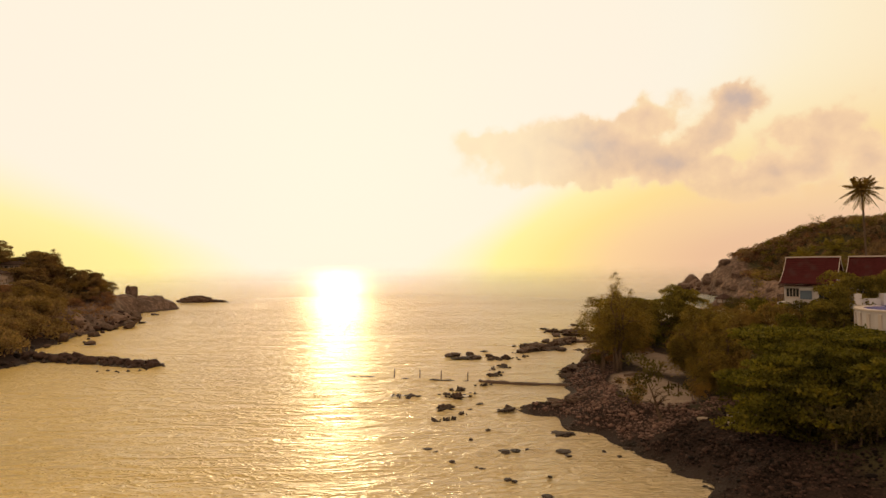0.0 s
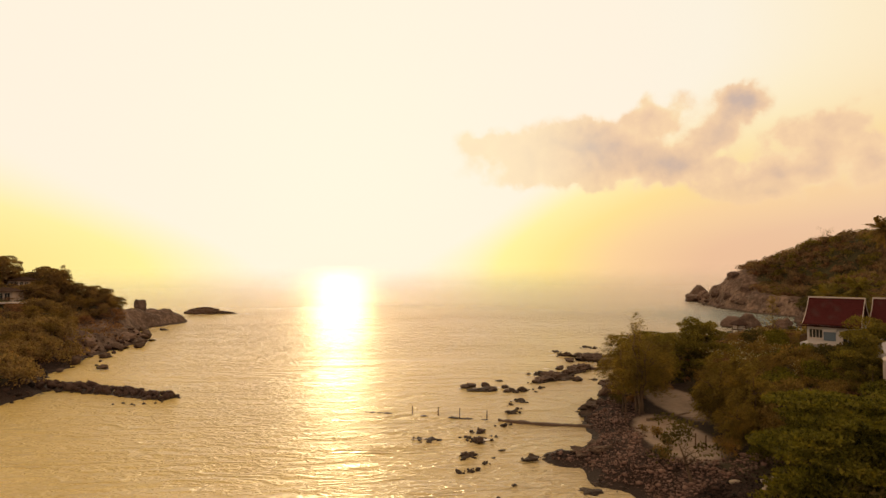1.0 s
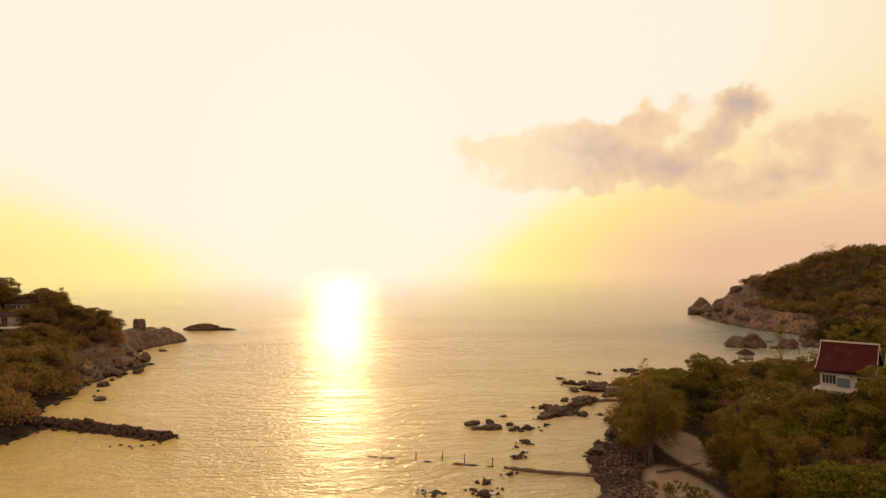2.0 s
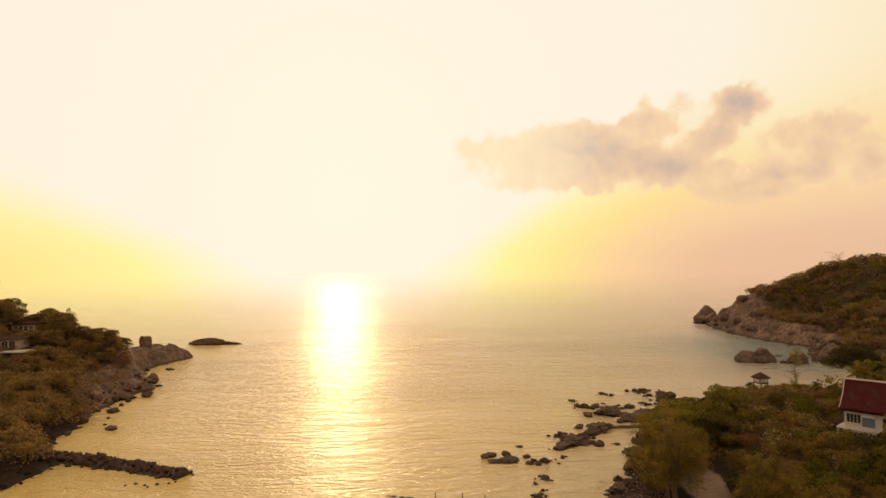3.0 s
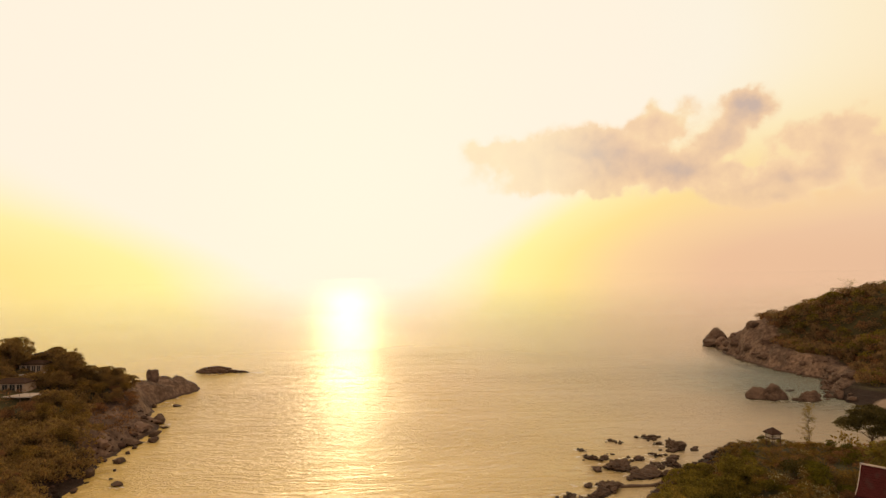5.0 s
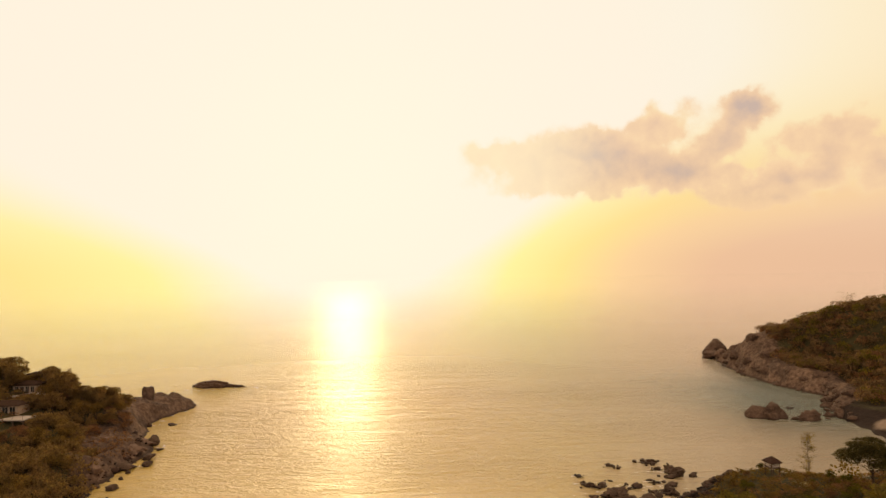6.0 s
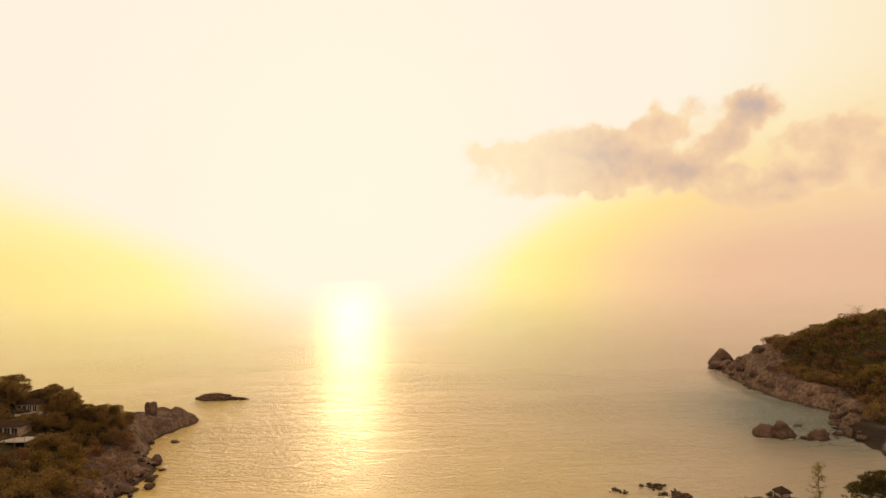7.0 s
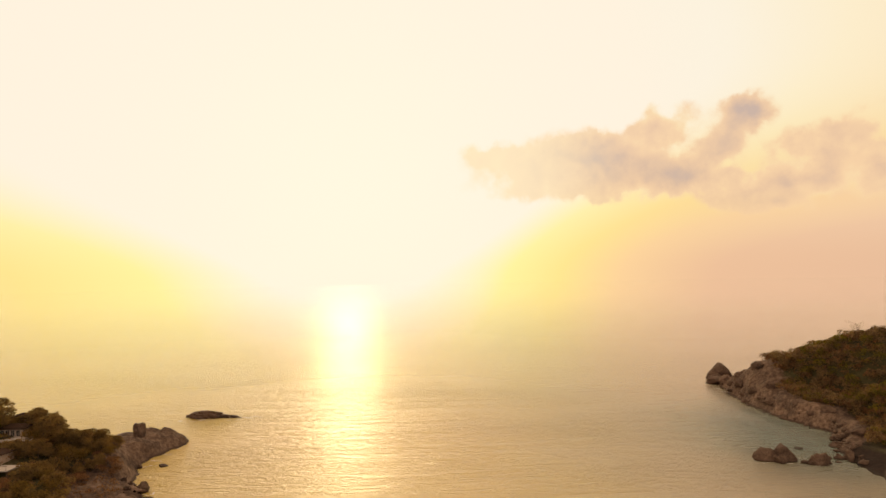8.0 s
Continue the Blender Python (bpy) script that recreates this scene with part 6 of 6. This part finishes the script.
while len(placed) < 150 and tries < 9000:
    tries += 1
    x, y = rng.uniform(-135, -72), rng.uniform(88, 192)
    d = float(shore_distance(np.array([x]), np.array([y]))[0])
    bare_rock = (x + 88) ** 2 / 50 + (y - 150) ** 2 / 70 < 1 or y > 176
    if d < (7 if y < 150 else 5) or bare_rock or x < -0.9 * y or any(math.hypot(x - a, y - b) < 2.2 for a, b in placed) or (-122 < x < -101.5 and 133 < y < 151) or (-124 < x < -112 and 156 < y < 165) or math.hypot(x + 121.5, y - 171.5) < 5:
        continue
    placed.append((x, y))
    kind = shrubs[rng.choices((1, 2, 5), (2, 2, 4))[0]]
    plant(kind, x, y, rng.uniform(0.95, 1.7), rng.uniform(0, 360), -0.2, rng.uniform(0.7, 1.0))
for x, y, size in [(22.5, 43.4, 0.9), (23.6, 40.6, 1.1), (23.4, 37.2, 1.05), (24.6, 35.6, 1.1), (26.2, 34.4, 1.1), (25.8, 38.6, 1.2), (27.4, 36.6, 1.2), (25.0, 42.0, 1.0), (28.5, 33.0, 1.2)]:
    plant(shrubs[3], x, y, size, x * 90, -0.1, 0.9)
for k in range(26):
    x, y = rng.uniform(23.5, 46), rng.uniform(33, 51)
    if float(shore_distance(np.array([x]), np.array([y]))[0]) > 6.5:
        plant(shrubs[3 if k % 3 else 0], x, y, rng.uniform(0.6, 1.0), rng.uniform(0, 360), -0.1, rng.uniform(0.7, 1.0))
for s in shrubs:
    drop(s)


# ---- woods and undergrowth ----
def woods(name, spots, radius, per, leaf, mat, label, seed, squash=0.8):
    """Far crowns of leaves over the ground, in one mesh."""
    rng = np.random.RandomState(seed)
    z = land(spots[:, 0], spots[:, 1])
    r = radius * rng.uniform(0.6, 1.35, len(spots))
    lobes = np.stack([spots[:, 0], spots[:, 1], z + r * squash * 0.75, r, r, r * squash], -1)
    extra = lobes.copy()
    extra[:, :2] += rng.normal(size=(len(spots), 2)) * r[:, None] * 0.6
    extra[:, 2] += r * rng.uniform(-0.1, 0.5, len(spots))
    extra[:, 3:] *= 0.65
    return tagged(part(name, crown_mesh(name, np.concatenate([lobes, extra]), per * len(spots), leaf, mat, seed, 0.7)), label, "trees", kind="stuff")


def inland_spots(x0, x1, y0, y1, n, near, low, seed, patch=0.0):
    rng = np.random.RandomState(seed)
    p = rng.uniform((x0, y0), (x1, y1), (n * 8, 2))
    d = shore_distance(p[:, 0], p[:, 1])
    g = fbm(np.stack([p[:, 0], p[:, 1], 0 * p[:, 0]], -1) * 0.07, 3, 3)
    ok = (d > near + 10 * g) & (land(p[:, 0], p[:, 1]) > low) & (g > patch - 0.5)
    return p[ok][:n]


def above_rock(p):
    """Places of p behind the bare rock at the hill's foot and tip."""
    d = shore_distance(p[:, 0], p[:, 1]) + 9 * fbm(np.stack([p[:, 0], p[:, 1], 0 * p[:, 0]], -1) * 0.12, 3, 8)
    return p[(d > 9 + 9 * np.clip((p[:, 1] - 235) / 45, 0, 1)) & (p[:, 1] < 281)]


hill = above_rock(inland_spots(106, 205, 178, 290, 2200, 5, 1.8, 71))
tip = above_rock(inland_spots(107, 140, 200, 294, 500, 2.6, 1.6, 88))
woods("hill_scrub", tip, 1.2, 90, 0.4, LEAF_DRY, "dry brown scrub between the hill's rocks", 89)
woods("hill_woods", hill[::2], 2.1, 180, 0.5, LEAF_HILL, "brownish woods covering the rocky hill", 72)
woods("hill_woods", hill[1::4], 2.1, 150, 0.5, LEAF_MID, "olive scrub trees on the rocky hill", 73)
woods("hill_woods", hill[3::4], 1.9, 140, 0.45, LEAF_DRY, "dry brown scrub on the rocky hill", 74)
cape_scrub = np.concatenate([inland_spots(-135, -80, 92, 177, 360, 6, 2.0, 83), inland_spots(-104, -62, 66, 130, 520, 1.0, 0.3, 85)])
cape_scrub = cape_scrub[(cape_scrub[:, 0] + 88) ** 2 / 50 + (cape_scrub[:, 1] - 150) ** 2 / 70 > 1]
cape_scrub = cape_scrub[~((cape_scrub[:, 0] < -101.5) & (cape_scrub[:, 1] > 134) & (cape_scrub[:, 1] < 151))]
woods("cape_scrub", cape_scrub, 1.7, 190, 0.4, LEAF_CAPE, "olive and brown scrub on the cape's slope", 84)
west = inland_spots(-260, -118, 60, 188, 420, 8, 4, 75)
woods("cape_woods", west, 2.6, 130, 0.6, LEAF_CAPE, "brown woods on the west cape", 76)
east = inland_spots(62, 200, 20, 175, 420, 6, 3, 77)
woods("slope_woods", east, 2.5, 120, 0.55, LEAF_OLIVE, "olive woods on the slope behind the houses", 78)
near_ground = inland_spots(20, 80, 30, 130, 1500, 6.5, 1.5, 79)
knoll = inland_spots(38, 74, 100, 121, 800, 2.5, 1.0, 86)
knoll = knoll[np.hypot((knoll[:, 0] - 52.0) / 2.0, (knoll[:, 1] - 115.4) / 3.2) > 1.0]
woods("knoll_scrub", knoll, 0.6, 50, 0.18, LEAF_OLIVE, "low olive scrub covering the knoll", 87, 0.7)
near_ground = near_ground[~np.array([on_path(a, b) for a, b in near_ground])]
near_ground = near_ground[~((near_ground[:, 0] < 25.5) & (near_ground[:, 1] < 78)) & ~np.array([on_building(a, b, 3.0) for a, b in near_ground])]
woods("undergrowth", near_ground, 0.75, 34, 0.24, LEAF_DRY, "dry brown undergrowth between the shrubs", 80, 0.6)
cape_ground = inland_spots(-130, -66, 78, 182, 1100, 3, 1.0, 81)
woods("undergrowth", cape_ground, 0.9, 34, 0.3, LEAF_DRY, "brown undergrowth on the cape", 82, 0.6)


# ---- foam round the rocks ----
def foam():
    """Thin torn flakes of white water beside the reef, the cape and the hill's foot."""
    rng = np.random.RandomState(91)
    spots_ = [(x - 0.3 * w_, y + 0.5 * w_, w_) for x, y, w_, _ in REEF_NORTH if w_ > 1.4] + [(x, y + 0.5 * w_, w_) for x, y, w_, _ in REEF_MID if w_ > 1.4]
    spots_ += [(-101, 237.5, 10), (-88, 239.5, 9), (-82, 241, 4), (78, 177.5, 1.6), (84, 176.5, 1.6), (90, 174, 1.6), (-76, 142, 2), (-66, 112.5, 2), (-80, 158, 3)]
    spots_ += [(112 - 2.0, y, 2) for y in range(228, 290, 7)] + [(-95 + 2.5, y, 3) for y in range(180, 204, 6)]
    verts, faces = [], []
    for x, y, w_ in spots_:
        for _ in range(int(5 + w_ * 2.2)):
            cx, cy = x + rng.normal() * 0.45 * w_, y + rng.normal() * 0.18 * w_ - 0.2 * w_
            ln, wd = rng.uniform(0.15, 0.9) * (0.7 + 0.08 * w_), rng.uniform(0.04, 0.16) * (0.8 + 0.08 * w_)
            a_ = rng.normal() * 0.35
            k = len(verts)
            n_ = 10
            px, py = [], []
            for j in range(n_):
                t_ = 2 * math.pi * j / n_
                r_ = rng.uniform(0.6, 1.2)
                u, v = ln * math.cos(t_) * r_, wd * math.sin(t_) * r_
                px.append(cx + u * math.cos(a_) - v * math.sin(a_))
                py.append(cy + u * math.sin(a_) + v * math.cos(a_))
            pz = waves(np.array(px), np.array(py)) + 0.05
            verts += list(zip(px, py, pz.tolist()))
            faces.append(tuple(range(k, k + n_)))
    tagged(part("foam", mesh_of("foam", verts, faces, FOAM)), "torn white foam beside the rocks", "foam", kind="stuff")


FOAM = plain("sea_foam", (0.72, 0.66, 0.56), 0.8, scale=3.0, vary=0.2, bump=0.2)
foam()
